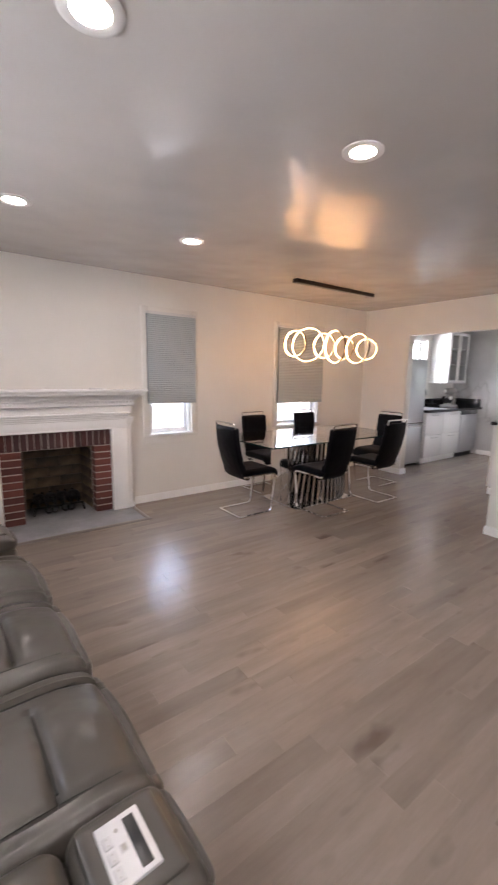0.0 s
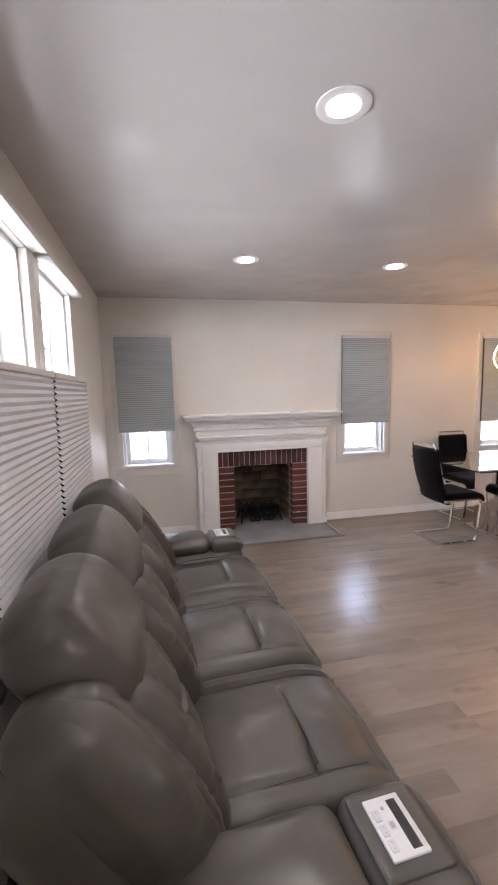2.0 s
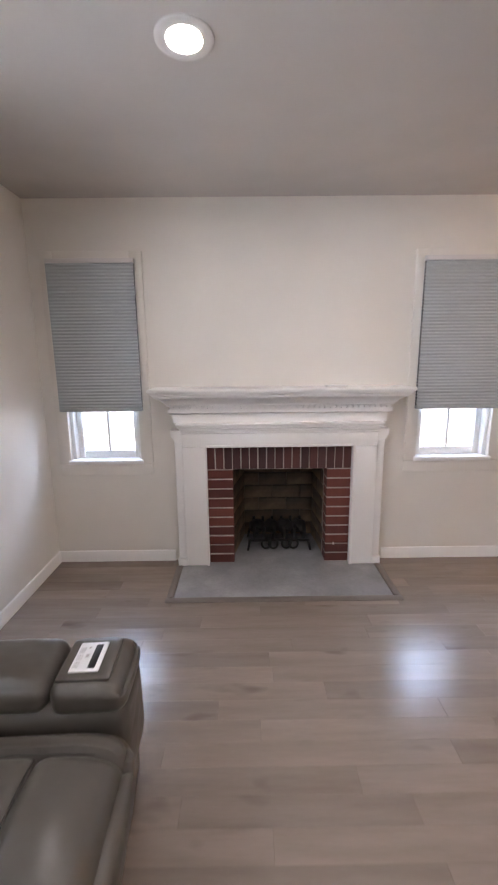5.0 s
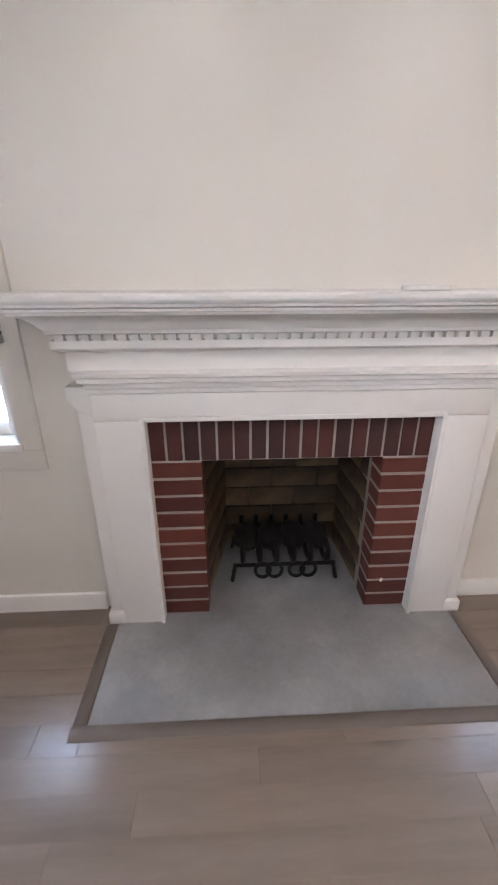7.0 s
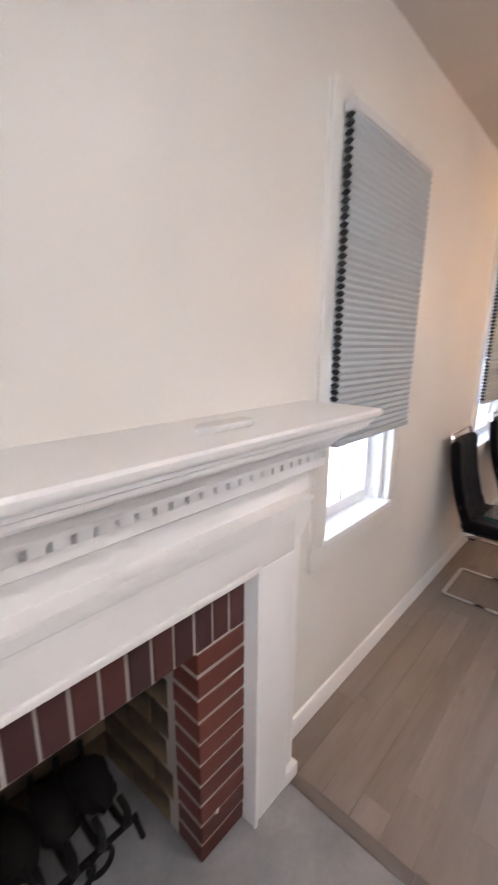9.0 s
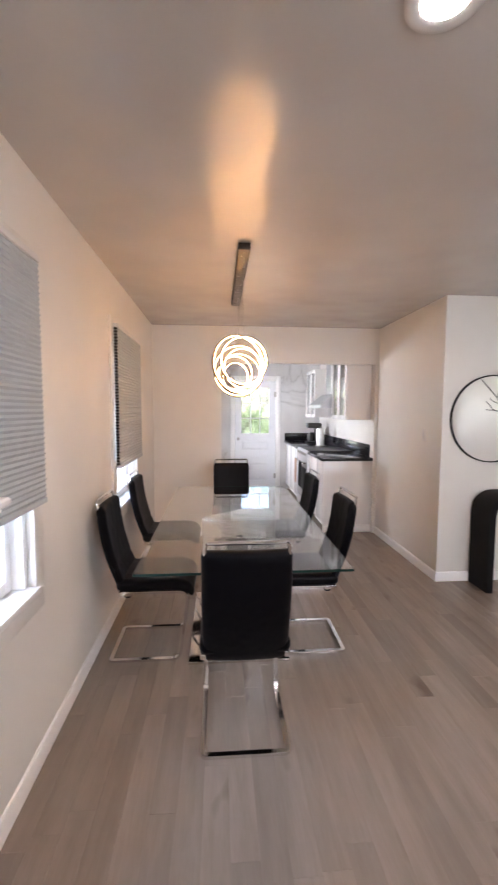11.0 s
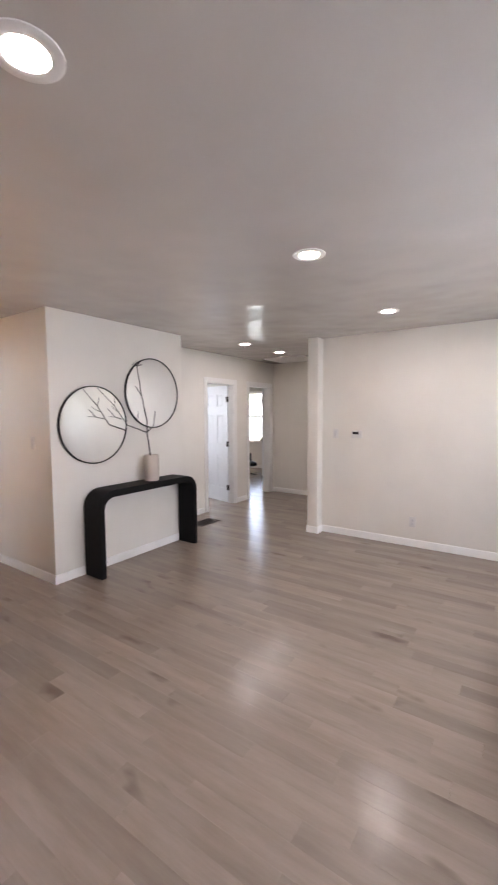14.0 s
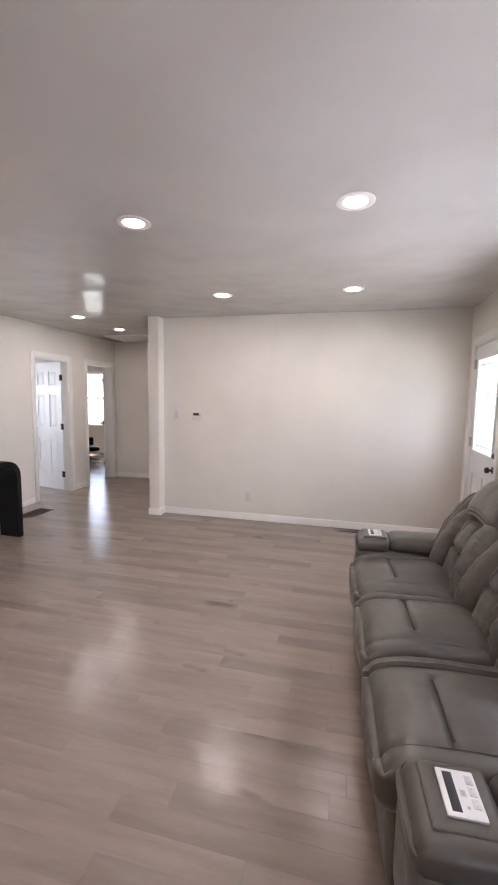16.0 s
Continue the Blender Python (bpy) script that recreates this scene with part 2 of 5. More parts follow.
def marble():
    m, n, l, b = shader("veined_marble", (0.7, 0.69, 0.68), 0.22)
    v = coords(n, l)
    w = noise_tex(n, l, v, 0.8, 5, 0.5, 1.0)
    d = n.new("ShaderNodeMath")
    d.operation, d.inputs[1].default_value = "SUBTRACT", 0.5
    l.new(w.outputs["Fac"], d.inputs[0])
    a = n.new("ShaderNodeMath")
    a.operation = "ABSOLUTE"
    l.new(d.outputs[0], a.inputs[0])
    vein = ramp(n, l, a.outputs[0], [(0.0, (0.50, 0.48, 0.46)), (0.012, (0.62, 0.605, 0.59)), (0.05, (0.70, 0.685, 0.67))])
    cloud = noise_tex(n, l, v, 1.1, 3)
    l.new(mix(n, l, 0.6, vein, ramp(n, l, cloud.outputs["Fac"], [(0.35, (0.72, 0.71, 0.71)), (0.65, (1, 1, 1))]), "MULTIPLY"), b.inputs["Base Color"])
    return m


def granite():
    m, n, l, b = shader("black_granite", (0.012, 0.012, 0.014), 0.10)
    sp = noise_tex(n, l, coords(n, l), 240, 3)
    l.new(ramp(n, l, sp.outputs["Fac"], [(0.5, (0.008, 0.008, 0.010)), (0.72, (0.06, 0.06, 0.065))]), b.inputs["Base Color"])
    return m


MARBLE, GRANITE = marble(), granite()


def glass(name, tint=(1, 1, 1), rough=0.0):
    """Clear glass with true thickness."""
    m = bpy.data.materials.new(name)
    m.use_nodes = True
    b = m.node_tree.nodes["Principled BSDF"]
    b.inputs["Base Color"].default_value = (*tint, 1)
    b.inputs["Transmission Weight"].default_value = 1.0
    b.inputs["Roughness"].default_value = rough
    b.inputs["IOR"].default_value = 1.45
    return m


PANE = glass("window_glass", (0.97, 0.98, 0.98))
TABLEGLASS = glass("table_glass", (0.93, 0.96, 0.95))
CABGLASS = glass("cabinet_glass", (0.85, 0.86, 0.86))
GLASSEDGE, _n, _l, _b = shader("glass_edge", (0.012, 0.035, 0.03), 0.1)
MIRROR = metal("mirror_silver", (0.90, 0.91, 0.91), 0.012)


def obscured():
    m = bpy.data.materials.new("obscured_glass")
    m.use_nodes = True
    b = m.node_tree.nodes["Principled BSDF"]
    b.inputs["Base Color"].default_value = (0.93, 0.96, 0.95, 1)
    b.inputs["Transmission Weight"].default_value = 1.0
    b.inputs["Roughness"].default_value = 0.22
    b.inputs["IOR"].default_value = 1.2
    return m


OBSCURED = obscured()


def glowing(name, color, strength):
    m = bpy.data.materials.new(name)
    m.use_nodes = True
    b = m.node_tree.nodes["Principled BSDF"]
    b.inputs["Base Color"].default_value = (0.8, 0.8, 0.8, 1)
    b.inputs["Emission Color"].default_value = (*color, 1)
    b.inputs["Emission Strength"].default_value = strength
    return m


LAMPGLOW = glowing("recessed_lamp_glow", (1.0, 0.96, 0.93), 32)
RINGGLOW = glowing("ring_led_glow", (1.0, 0.55, 0.23), 9)


# ---- building tools ----
def mesh_of(name, bm, material, smooth=True):
    bmesh.ops.recalc_face_normals(bm, faces=bm.faces)
    me = bpy.data.meshes.new(name)
    bm.to_mesh(me)
    bm.free()
    for mat in material if isinstance(material, (list, tuple)) else (material,):
        me.materials.append(mat)
    if smooth:
        me.polygons.foreach_set("use_smooth", [True] * len(me.polygons))
        me.set_sharp_from_angle(angle=radians(38))
    return me


def thing(name, m=None, label="", category="", group="", kind=""):
    ob = new(name)
    ob.empty_display_size = 0.1
    if m is not None:
        ob.matrix_world = m
    return tagged(ob, label, category, group, kind)


def part(name, bm, material, parent=None, label="", smooth=True):
    ob = new(name, mesh_of(name, bm, material, smooth))
    ob.parent = parent
    return tagged(ob, label)


def structure(name, bm, material, label, category="", smooth=True):
    return tagged(new(name, mesh_of(name, bm, material, smooth)), label, category or name.split("_")[0], "", "structure")


def box(x0, x1, y0, y1, z0, z1, bevel=0.0, seg=2, bm=None):
    bm = bm or bmesh.new()
    r = bmesh.ops.create_cube(bm, size=1.0)
    vs = r["verts"]
    for v in vs:
        v.co = Vector(((x0 + x1) / 2 + v.co.x * (x1 - x0), (y0 + y1) / 2 + v.co.y * (y1 - y0), (z0 + z1) / 2 + v.co.z * (z1 - z0)))
    if bevel > 0:
        es = {e for v in vs for e in v.link_edges}
        bmesh.ops.bevel(bm, geom=list(es), offset=bevel, segments=seg, profile=0.5, affect="EDGES")
    return bm


def boxes(*dims, bevel=0.0, seg=2):
    """Several boxes in one mesh."""
    bm = bmesh.new()
    for d in dims:
        one = box(*d, bevel=bevel, seg=seg)
        me = bpy.data.meshes.new("tmp")
        one.to_mesh(me)
        one.free()
        bm.from_mesh(me)
        bpy.data.meshes.remove(me)
    return bm


def cylinder(r0, r1, z0, z1, seg=24, bm=None, m=None):
    bm = bm or bmesh.new()
    r = bmesh.ops.create_cone(bm, cap_ends=True, segments=seg, radius1=r0, radius2=r1, depth=z1 - z0)
    t = Matrix.Translation((0, 0, (z0 + z1) / 2))
    bmesh.ops.transform(bm, matrix=(m @ t) if m is not None else t, verts=r["verts"])
    return bm


def lathe(profile, seg=32):
    """Turned shape from (radius, z) pairs."""
    bm = bmesh.new()
    rings = [[bm.verts.new((r * math.cos(2 * math.pi * i / seg), r * math.sin(2 * math.pi * i / seg), z)) for i in range(seg)] for r, z in profile]
    for a, b in zip(rings, rings[1:]):
        for i in range(seg):
            bm.faces.new((a[i], a[(i + 1) % seg], b[(i + 1) % seg], b[i]))
    for ring in (rings[0], rings[-1]):
        if profile[rings.index(ring)][0] > 1e-5:
            bm.faces.new(ring)
    bmesh.ops.remove_doubles(bm, verts=bm.verts, dist=1e-6)
    return bm


def prism(profile, axis, a, b):
    """A profile of (u, v) pairs drawn along an axis: x takes (y, z), y takes (x, z), z takes (x, y)."""
    bm = bmesh.new()
    put = {"x": lambda u, v, t: (t, u, v), "y": lambda u, v, t: (u, t, v), "z": lambda u, v, t: (u, v, t)}[axis]
    e0 = [bm.verts.new(put(u, v, a)) for u, v in profile]
    e1 = [bm.verts.new(put(u, v, b)) for u, v in profile]
    k = len(profile)
    for i in range(k):
        bm.faces.new((e0[i], e0[(i + 1) % k], e1[(i + 1) % k], e1[i]))
    bm.faces.new(e0)
    bm.faces.new(e1)
    return bm


def rounded(points, radius, seg=5):
    """Corners of an open line of points turned into arcs; radius may be one for each inner point."""
    pts = [Vector(p) for p in points]
    out = [pts[0]]
    radii = radius if isinstance(radius, (list, tuple)) else [radius] * (len(pts) - 2)
    for p, q, r, rad in zip(pts, pts[1:], pts[2:], radii):
        d = min(rad, (p - q).length * 0.45, (r - q).length * 0.45)
        a, b = q + (p - q).normalized() * d, q + (r - q).normalized() * d
        for i in range(seg + 1):
            t = i / seg
            out.append(a * (1 - t) ** 2 + q * 2 * t * (1 - t) + b * t * t)
    return out + [pts[-1]]


def tube(points, radius, seg=8, closed=False, bm=None, flat=1.0, turn=0.0):
    """A round (or flattened) bar along a line of points; radius may be a list."""
    bm = bm or bmesh.new()
    pts = [Vector(p) for p in points]
    k = len(pts)
    rings, up = [], None
    for i, p in enumerate(pts):
        a, b = (pts[i - 1], pts[(i + 1) % k]) if closed else (pts[max(i - 1, 0)], pts[min(i + 1, k - 1)])
        d = (b - a).normalized()
        if up is None:
            up = Vector((0, 0, 1)) if abs(d.z) < 0.9 else Vector((1, 0, 0))
        side = d.cross(up).normalized()
        up = side.cross(d).normalized()
        r = radius[i] if isinstance(radius, (list, tuple)) else radius
        rings.append([bm.verts.new(p + side * math.cos(2 * math.pi * j / seg + turn) * r + up * math.sin(2 * math.pi * j / seg + turn) * r * flat) for j in range(seg)])
    pairs = list(zip(rings, rings[1:])) + ([(rings[-1], rings[0])] if closed else [])
    for a, b in pairs:
        for j in range(seg):
            bm.faces.new((a[j], a[(j + 1) % seg], b[(j + 1) % seg], b[j]))
    if not closed:
        bm.faces.new(rings[0])
        bm.faces.new(rings[-1])
    return bm


def wall_with_holes(along, a0, a1, face, back, z0, z1, holes=()):
    """A wall along x or y from a0 to a1 between two planes; holes are (from, to, bottom, top)."""
    cuts = sorted({a0, a1, *(h for hole in holes for h in hole[:2])})
    dims = []
    for s, e in zip(cuts, cuts[1:]):
        mid = (s + e) / 2
        here = sorted((h[2], h[3]) for h in holes if h[0] < mid < h[1])
        z = z0
        for lo, hi in here + [(z1, z1)]:
            if lo - z > 1e-4:
                dims.append((s, e, z, lo))
            z = hi
    lo, hi = min(face, back), max(face, back)
    bm = bmesh.new()
    for s, e, b, t in dims:
        box(*((s, e, lo, hi) if along == "x" else (lo, hi, s, e)), b, t, bm=bm)
    bmesh.ops.remove_doubles(bm, verts=bm.verts, dist=1e-5)
    return bm


# ---- walls, ceiling ----
WIN_A, WIN_B, WIN_C = (-1.45, -0.95, 0.76, 2.06), (0.955, 1.475, 0.76, 2.06), (2.78, 3.55, 0.76, 2.06)
WIN_K = (5.55, 6.35, 1.08, 2.12)
FIREBOX = (-0.32, 0.335, 0.0, 0.70)
structure("wall_north", wall_with_holes("x", WEST - 0.2, EAST + 0.2, NORTH, NORTH + 0.2, 0, CEIL, (WIN_A, WIN_B, WIN_C, WIN_K, (-0.5, 0.5, 0.0, 0.86))), WALL,
          "warm white painted wall with fireplace and three windows", "wall", False)
WEST_WINS = ((0.55, 1.25, 0.80, 2.13), (1.41, 2.11, 0.80, 2.13), (2.27, 2.97, 0.80, 2.13))
FRONT_DOOR = (-0.90, -0.08, 0.0, 2.04)
structure("wall_west", wall_with_holes("y", SOUTH - 0.14, NORTH, WEST, WEST - 0.2, 0, CEIL, WEST_WINS + (FRONT_DOOR,)), WALL,
          "warm white painted wall behind the sofa", "wall", False)
structure("wall_south", wall_with_holes("x", WEST, 2.0, SOUTH, SOUTH - 0.14, 0, CEIL), WALL, "plain warm white painted wall", "wall", False)
structure("wall_south_pilaster", box(1.86, 2.0, SOUTH - 0.14, -0.94, 0, CEIL, 0.008), WALL, "white wall end that stands proud", "wall")
structure("wall_hall_west", wall_with_holes("y", -3.15, SOUTH - 0.14, 2.0, 1.88, 0, CEIL), WALL, "white hallway wall", "wall", False)
structure("wall_hall_end", wall_with_holes("x", 1.88, 3.88, -3.03, -3.15, 0, CEIL), WALL, "white wall at the end of the hallway", "wall", False)
DOOR_A, DOOR_B = (-1.76, -1.06, 0.0, 2.0), (-2.90, -2.19, 0.0, 2.0)
structure("wall_doors", wall_with_holes("y", -5.65, 0.114, 3.755, 3.88, 0, CEIL, (DOOR_A, DOOR_B)), WALL, "white wall with two bedroom doors", "wall", False)
structure("wall_console", wall_with_holes("y", 0.114, 1.76, 3.145, 3.88, 0, CEIL), WALL, "white wall behind the console table", "wall", False)
structure("wall_kitchen_south", wall_with_holes("x", 3.88, EAST + 0.2, 1.76, 1.64, 0, CEIL), WALL, "white wall between dining area and bedrooms", "wall", False)
OPENING = (1.80, 3.62, 0.0, 2.03)
structure("wall_kitchen_opening", wall_with_holes("y", 1.76, NORTH, 4.56, 4.68, 0, CEIL, (OPENING,)), WALL, "white wall with a wide opening into the kitchen", "wall", False)
BACK_DOOR = (2.57, 3.37, 0.0, 2.05)
structure("wall_east", wall_with_holes("y", 1.76, NORTH, EAST, EAST + 0.2, 0, CEIL, (BACK_DOOR,)), MARBLE, "white marble wall with grey veins", "wall", False)
# unseen opening, added only to let light onto the first bedroom door
BED_WIN_ADDED = (-1.1, -0.1, 0.85, 2.05)
BED_WIN = (5.48, 6.42, 0.74, 2.10)
structure("wall_bedroom_east", wall_with_holes("y", -5.65, 1.64, 7.0, 7.15, 0, CEIL, (BED_WIN_ADDED,)), WALL, "pale bedroom wall with an added unseen window", "wall", False)
structure("wall_bedroom_south", wall_with_holes("x", 3.755, 7.15, -5.65, -5.85, 0, CEIL, (BED_WIN,)), WALL, "pale bedroom wall with a bright window", "wall", False)
structure("wall_bedroom_divider", wall_with_holes("x", 3.88, 7.0, -1.90, -2.02, 0, CEIL), WALL, "pale wall between two bedrooms", "wall", False)
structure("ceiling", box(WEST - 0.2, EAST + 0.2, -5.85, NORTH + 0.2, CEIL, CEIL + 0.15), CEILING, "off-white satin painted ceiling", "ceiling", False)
structure("floor", box(WEST - 0.2, EAST + 0.2, -5.85, NORTH + 0.2, -0.2, -0.012), SOOTMORTAR, "grey oak plank floor", "floor", False)


def baseboard(name, along, a0, a1, face, sign):
    prof = [(face, 0.0), (face + sign * 0.014, 0.0), (face + sign * 0.014, 0.062), (face + sign * 0.008, 0.078), (face, 0.082)]
    return structure(name, prism(prof, along, a0, a1), TRIM, "white painted baseboard", "baseboard")


baseboard("baseboard_north_a", "x", WEST, -0.75, NORTH, -1)
baseboard("baseboard_north_b", "x", 0.76, 4.56, NORTH, -1)
baseboard("baseboard_west", "y", 0.0, NORTH, WEST, 1)
baseboard("baseboard_south", "x", WEST, 1.86, SOUTH, 1)
baseboard("baseboard_pilaster", "x", 1.846, 2.006, -0.94, 1)
baseboard("baseboard_pilaster_side", "y", SOUTH + 0.014, -0.94, 1.86, -1)
baseboard("baseboard_console", "y", 0.11, 1.76, 3.145, -1)
baseboard("baseboard_dining", "x", 3.131, 4.56, 1.76, 1)
baseboard("baseboard_opening", "y", 3.62, NORTH, 4.56, -1)
baseboard("baseboard_jamb", "x", 4.546, 4.694, 3.62, -1)
baseboard("baseboard_hall_a", "y", -0.98, 0.11, 3.755, -1)
baseboard("baseboard_hall_b", "y", -2.12, -1.83, 3.755, -1)
baseboard("baseboard_hall_c", "y", -3.03, -2.97, 3.755, -1)
baseboard("baseboard_hall_end", "x", 2.0, 3.755, -3.03, 1)
baseboard("baseboard_kitchen", "y", 3.45, 3.82, EAST, -1)
baseboard("baseboard_bedroom", "x", 3.88, 7.0, -5.65, 1)


# ---- windows, shades, doors ----
def sash_window(name, along, a0, a1, z0, z1, face, out, columns=2, rows=2, label="white sash window"):
    """A double-hung window in a hole: out is +1 or -1, the way to the outdoors."""
    w = thing(name, pose(0, 0, 0), label, "window", "", "structure")

    def b(s, e, d0, d1, lo, hi, bev=0.004):
        lo_d, hi_d = sorted((face + out * d0, face + out * d1))
        return box(*((s, e, lo_d, hi_d) if along == "x" else (lo_d, hi_d, s, e)), lo, hi, bev)

    def multi(name_, rows_, mat):
        bm = bmesh.new()
        for r in rows_:
            me = bpy.data.meshes.new("tmp")
            q = b(*r)
            q.to_mesh(me)
            q.free()
            bm.from_mesh(me)
            bpy.data.meshes.remove(me)
        return part(name_, bm, mat, w)

    multi("casing", [(a0 - 0.075, a0 + 0.006, -0.016, 0.02, z0 - 0.02, z1 + 0.07), (a1 - 0.006, a1 + 0.075, -0.016, 0.02, z0 - 0.02, z1 + 0.07),
                     (a0 + 0.006, a1 - 0.006, -0.016, 0.02, z1 - 0.006, z1 + 0.07)], WALL)
    part("apron", b(a0 - 0.075, a1 + 0.075, -0.012, 0.0, z0 - 0.10, z0 - 0.021), WALL, w)
    part("window_sill", b(a0 - 0.01, a1 + 0.01, -0.03, 0.12, z0 - 0.02, z0 + 0.008, 0.005), TRIM, w)
    multi("window_frame", [(a0, a0 + 0.03, 0.02, 0.16, z0, z1), (a1 - 0.03, a1, 0.02, 0.16, z0, z1), (a0 + 0.03, a1 - 0.03, 0.02, 0.16, z1 - 0.03, z1)], TRIM)
    mid = (z0 + z1) / 2
    for nm, lo, hi, d in (("lower_sash", z0 + 0.008, mid + 0.02, 0.07), ("upper_sash", mid - 0.02, z1 - 0.03, 0.11)):
        s, e = a0 + 0.03, a1 - 0.03
        multi(nm, [(s, s + 0.04, d, d + 0.035, lo, hi), (e - 0.04, e, d, d + 0.035, lo, hi),
                   (s + 0.04, e - 0.04, d, d + 0.035, lo, lo + 0.05), (s + 0.04, e - 0.04, d, d + 0.035, hi - 0.04, hi)]
              + [(s + 0.04 + (e - s - 0.08) * i / columns - 0.009, s + 0.04 + (e - s - 0.08) * i / columns + 0.009, d + 0.004, d + 0.03, lo + 0.05, hi - 0.04, 0.002) for i in range(1, columns)]
              + [(s + 0.04, e - 0.04, d + 0.006, d + 0.028, lo + 0.05 + (hi - lo - 0.09) * j / rows - 0.009, lo + 0.05 + (hi - lo - 0.09) * j / rows + 0.009, 0.002) for j in range(1, rows)], TRIM)
        for i in range(columns):
            for j in range(rows):
                u0, u1 = (s + 0.04 + (e - s - 0.08) * k / columns for k in (i, i + 1))
                v0, v1 = (lo + 0.05 + (hi - lo - 0.09) * k / rows for k in (j, j + 1))
                p = part("pane", b(u0, u1, d + 0.015, d + 0.019, v0, v1, 0), PANE, w)
                p.visible_shadow = False
    return w


sash_window("window_1", "x", *WIN_A, NORTH, 1, 2, 2, "white sash window beside the fireplace")
sash_window("window_2", "x", *WIN_B, NORTH, 1, 2, 2, "white sash window beside the fireplace")
sash_window("window_3", "x", *WIN_C, NORTH, 1, 2, 2, "white sash window beside the dining table")
sash_window("window_4", "x", *WIN_K, NORTH, 1, 2, 1, "white sash window over the kitchen sink")
sash_window("window_5", "y", *WEST_WINS[0], WEST, -1, 2, 2, "white sash window behind the sofa")
sash_window("window_6", "y", *WEST_WINS[1], WEST, -1, 2, 2, "white sash window behind the sofa")
sash_window("window_7", "y", *WEST_WINS[2], WEST, -1, 2, 2, "white sash window behind the sofa")
sash_window("window_8", "x", *BED_WIN, -5.65, -1, 2, 1, "white bedroom window with bright daylight")
# added window, out of view, for the lamp that lights the open door
sash_window("window_added", "y", *BED_WIN_ADDED, 7.0, 1, 2, 1, "white bedroom window")


def cell_shade(name, along, a0, a1, z0, z1, at, depth, fabric, label, pleat=0.021, valley=0.33):
    """Honeycomb shade: two pleated sheets that meet in cells, with a rail above and below."""
    sh = thing(name, pose(0, 0, 0), label, "window shade", "window shades")
    k = max(2, round((z1 - z0 - 0.05) / pleat))
    prof_f = [(at + (depth * 0.5 if i % 2 else depth * valley), z0 + 0.022 + (z1 - z0 - 0.05) * i / (2 * k)) for i in range(2 * k + 1)]
    prof_b = [(at - (depth * 0.5 if i % 2 else depth * valley), z) for i, (_, z) in enumerate(prof_f)]
    bm = bmesh.new()
    put = (lambda u, t, z: (t, u, z)) if along == "x" else (lambda u, t, z: (u, t, z))
    for prof in (prof_f, prof_b):
        e0, e1 = [bm.verts.new(put(u, a0, z)) for u, z in prof], [bm.verts.new(put(u, a1, z)) for u, z in prof]
        for i in range(len(prof) - 1):
            bm.faces.new((e0[i], e1[i], e1[i + 1], e0[i + 1]))
    part("fabric", bm, fabric, sh, smooth=False)
    # black sheets across the open cell ends stand in for the shade inside
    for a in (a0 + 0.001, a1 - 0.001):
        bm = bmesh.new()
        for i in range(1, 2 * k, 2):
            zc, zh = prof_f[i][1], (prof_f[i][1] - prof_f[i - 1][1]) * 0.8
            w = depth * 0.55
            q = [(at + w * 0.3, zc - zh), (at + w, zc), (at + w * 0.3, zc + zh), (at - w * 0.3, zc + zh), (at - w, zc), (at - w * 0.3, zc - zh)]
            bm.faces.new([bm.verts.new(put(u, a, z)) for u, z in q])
        tagged(part("cell_end_dark", bm, BLACKPLASTIC, sh, "black sheets put in for the shade inside the open cells", False), "", "", "", "stuff")

    def rail(nm, lo, hi, over):
        d = depth * 0.62
        part(nm, box(*((a0 - over, a1 + over, at - d, at + d) if along == "x" else (at - d, at + d, a0 - over, a1 + over)), lo, hi, 0.004), WHITEPLASTIC if nm == "headrail" else fabric, sh)

    rail("headrail", z1 - 0.028, z1, 0.002)
    rail("bottom_rail", z0, z0 + 0.022, 0.0)
    return sh


cell_shade("window_shade", "x", -1.475, -0.921, 1.114, 2.08, NORTH - 0.038, 0.030, SHADE, "blue-grey pleated shade lowered over most of the window")
cell_shade("window_shade", "x", 0.928, 1.505, 1.108, 2.08, NORTH - 0.038, 0.030, SHADE, "blue-grey pleated shade lowered over most of the window")
cell_shade("window_shade", "x", 2.75, 3.585, 1.065, 2.085, NORTH - 0.038, 0.030, SHADE, "blue-grey pleated shade beside the dining table")
for y0, y1 in ((0.46, 1.318), (1.342, 2.168), (2.200, 3.05)):
    cell_shade("window_shade", "y", y0, y1, 0.72, 1.60, WEST + 0.045, 0.05, SHADE_LIGHT, "pale grey pleated shade drawn up from the sill", 0.030, 0.30)
    tagged(new("shade_headrail", mesh_of("shade_headrail", box(WEST + 0.018, WEST + 0.085, y0 + 0.004, y1 - 0.004, 2.125, 2.155, 0.004), WHITEPLASTIC)), "white shade rail above the window", "shade rail", "shade rails")


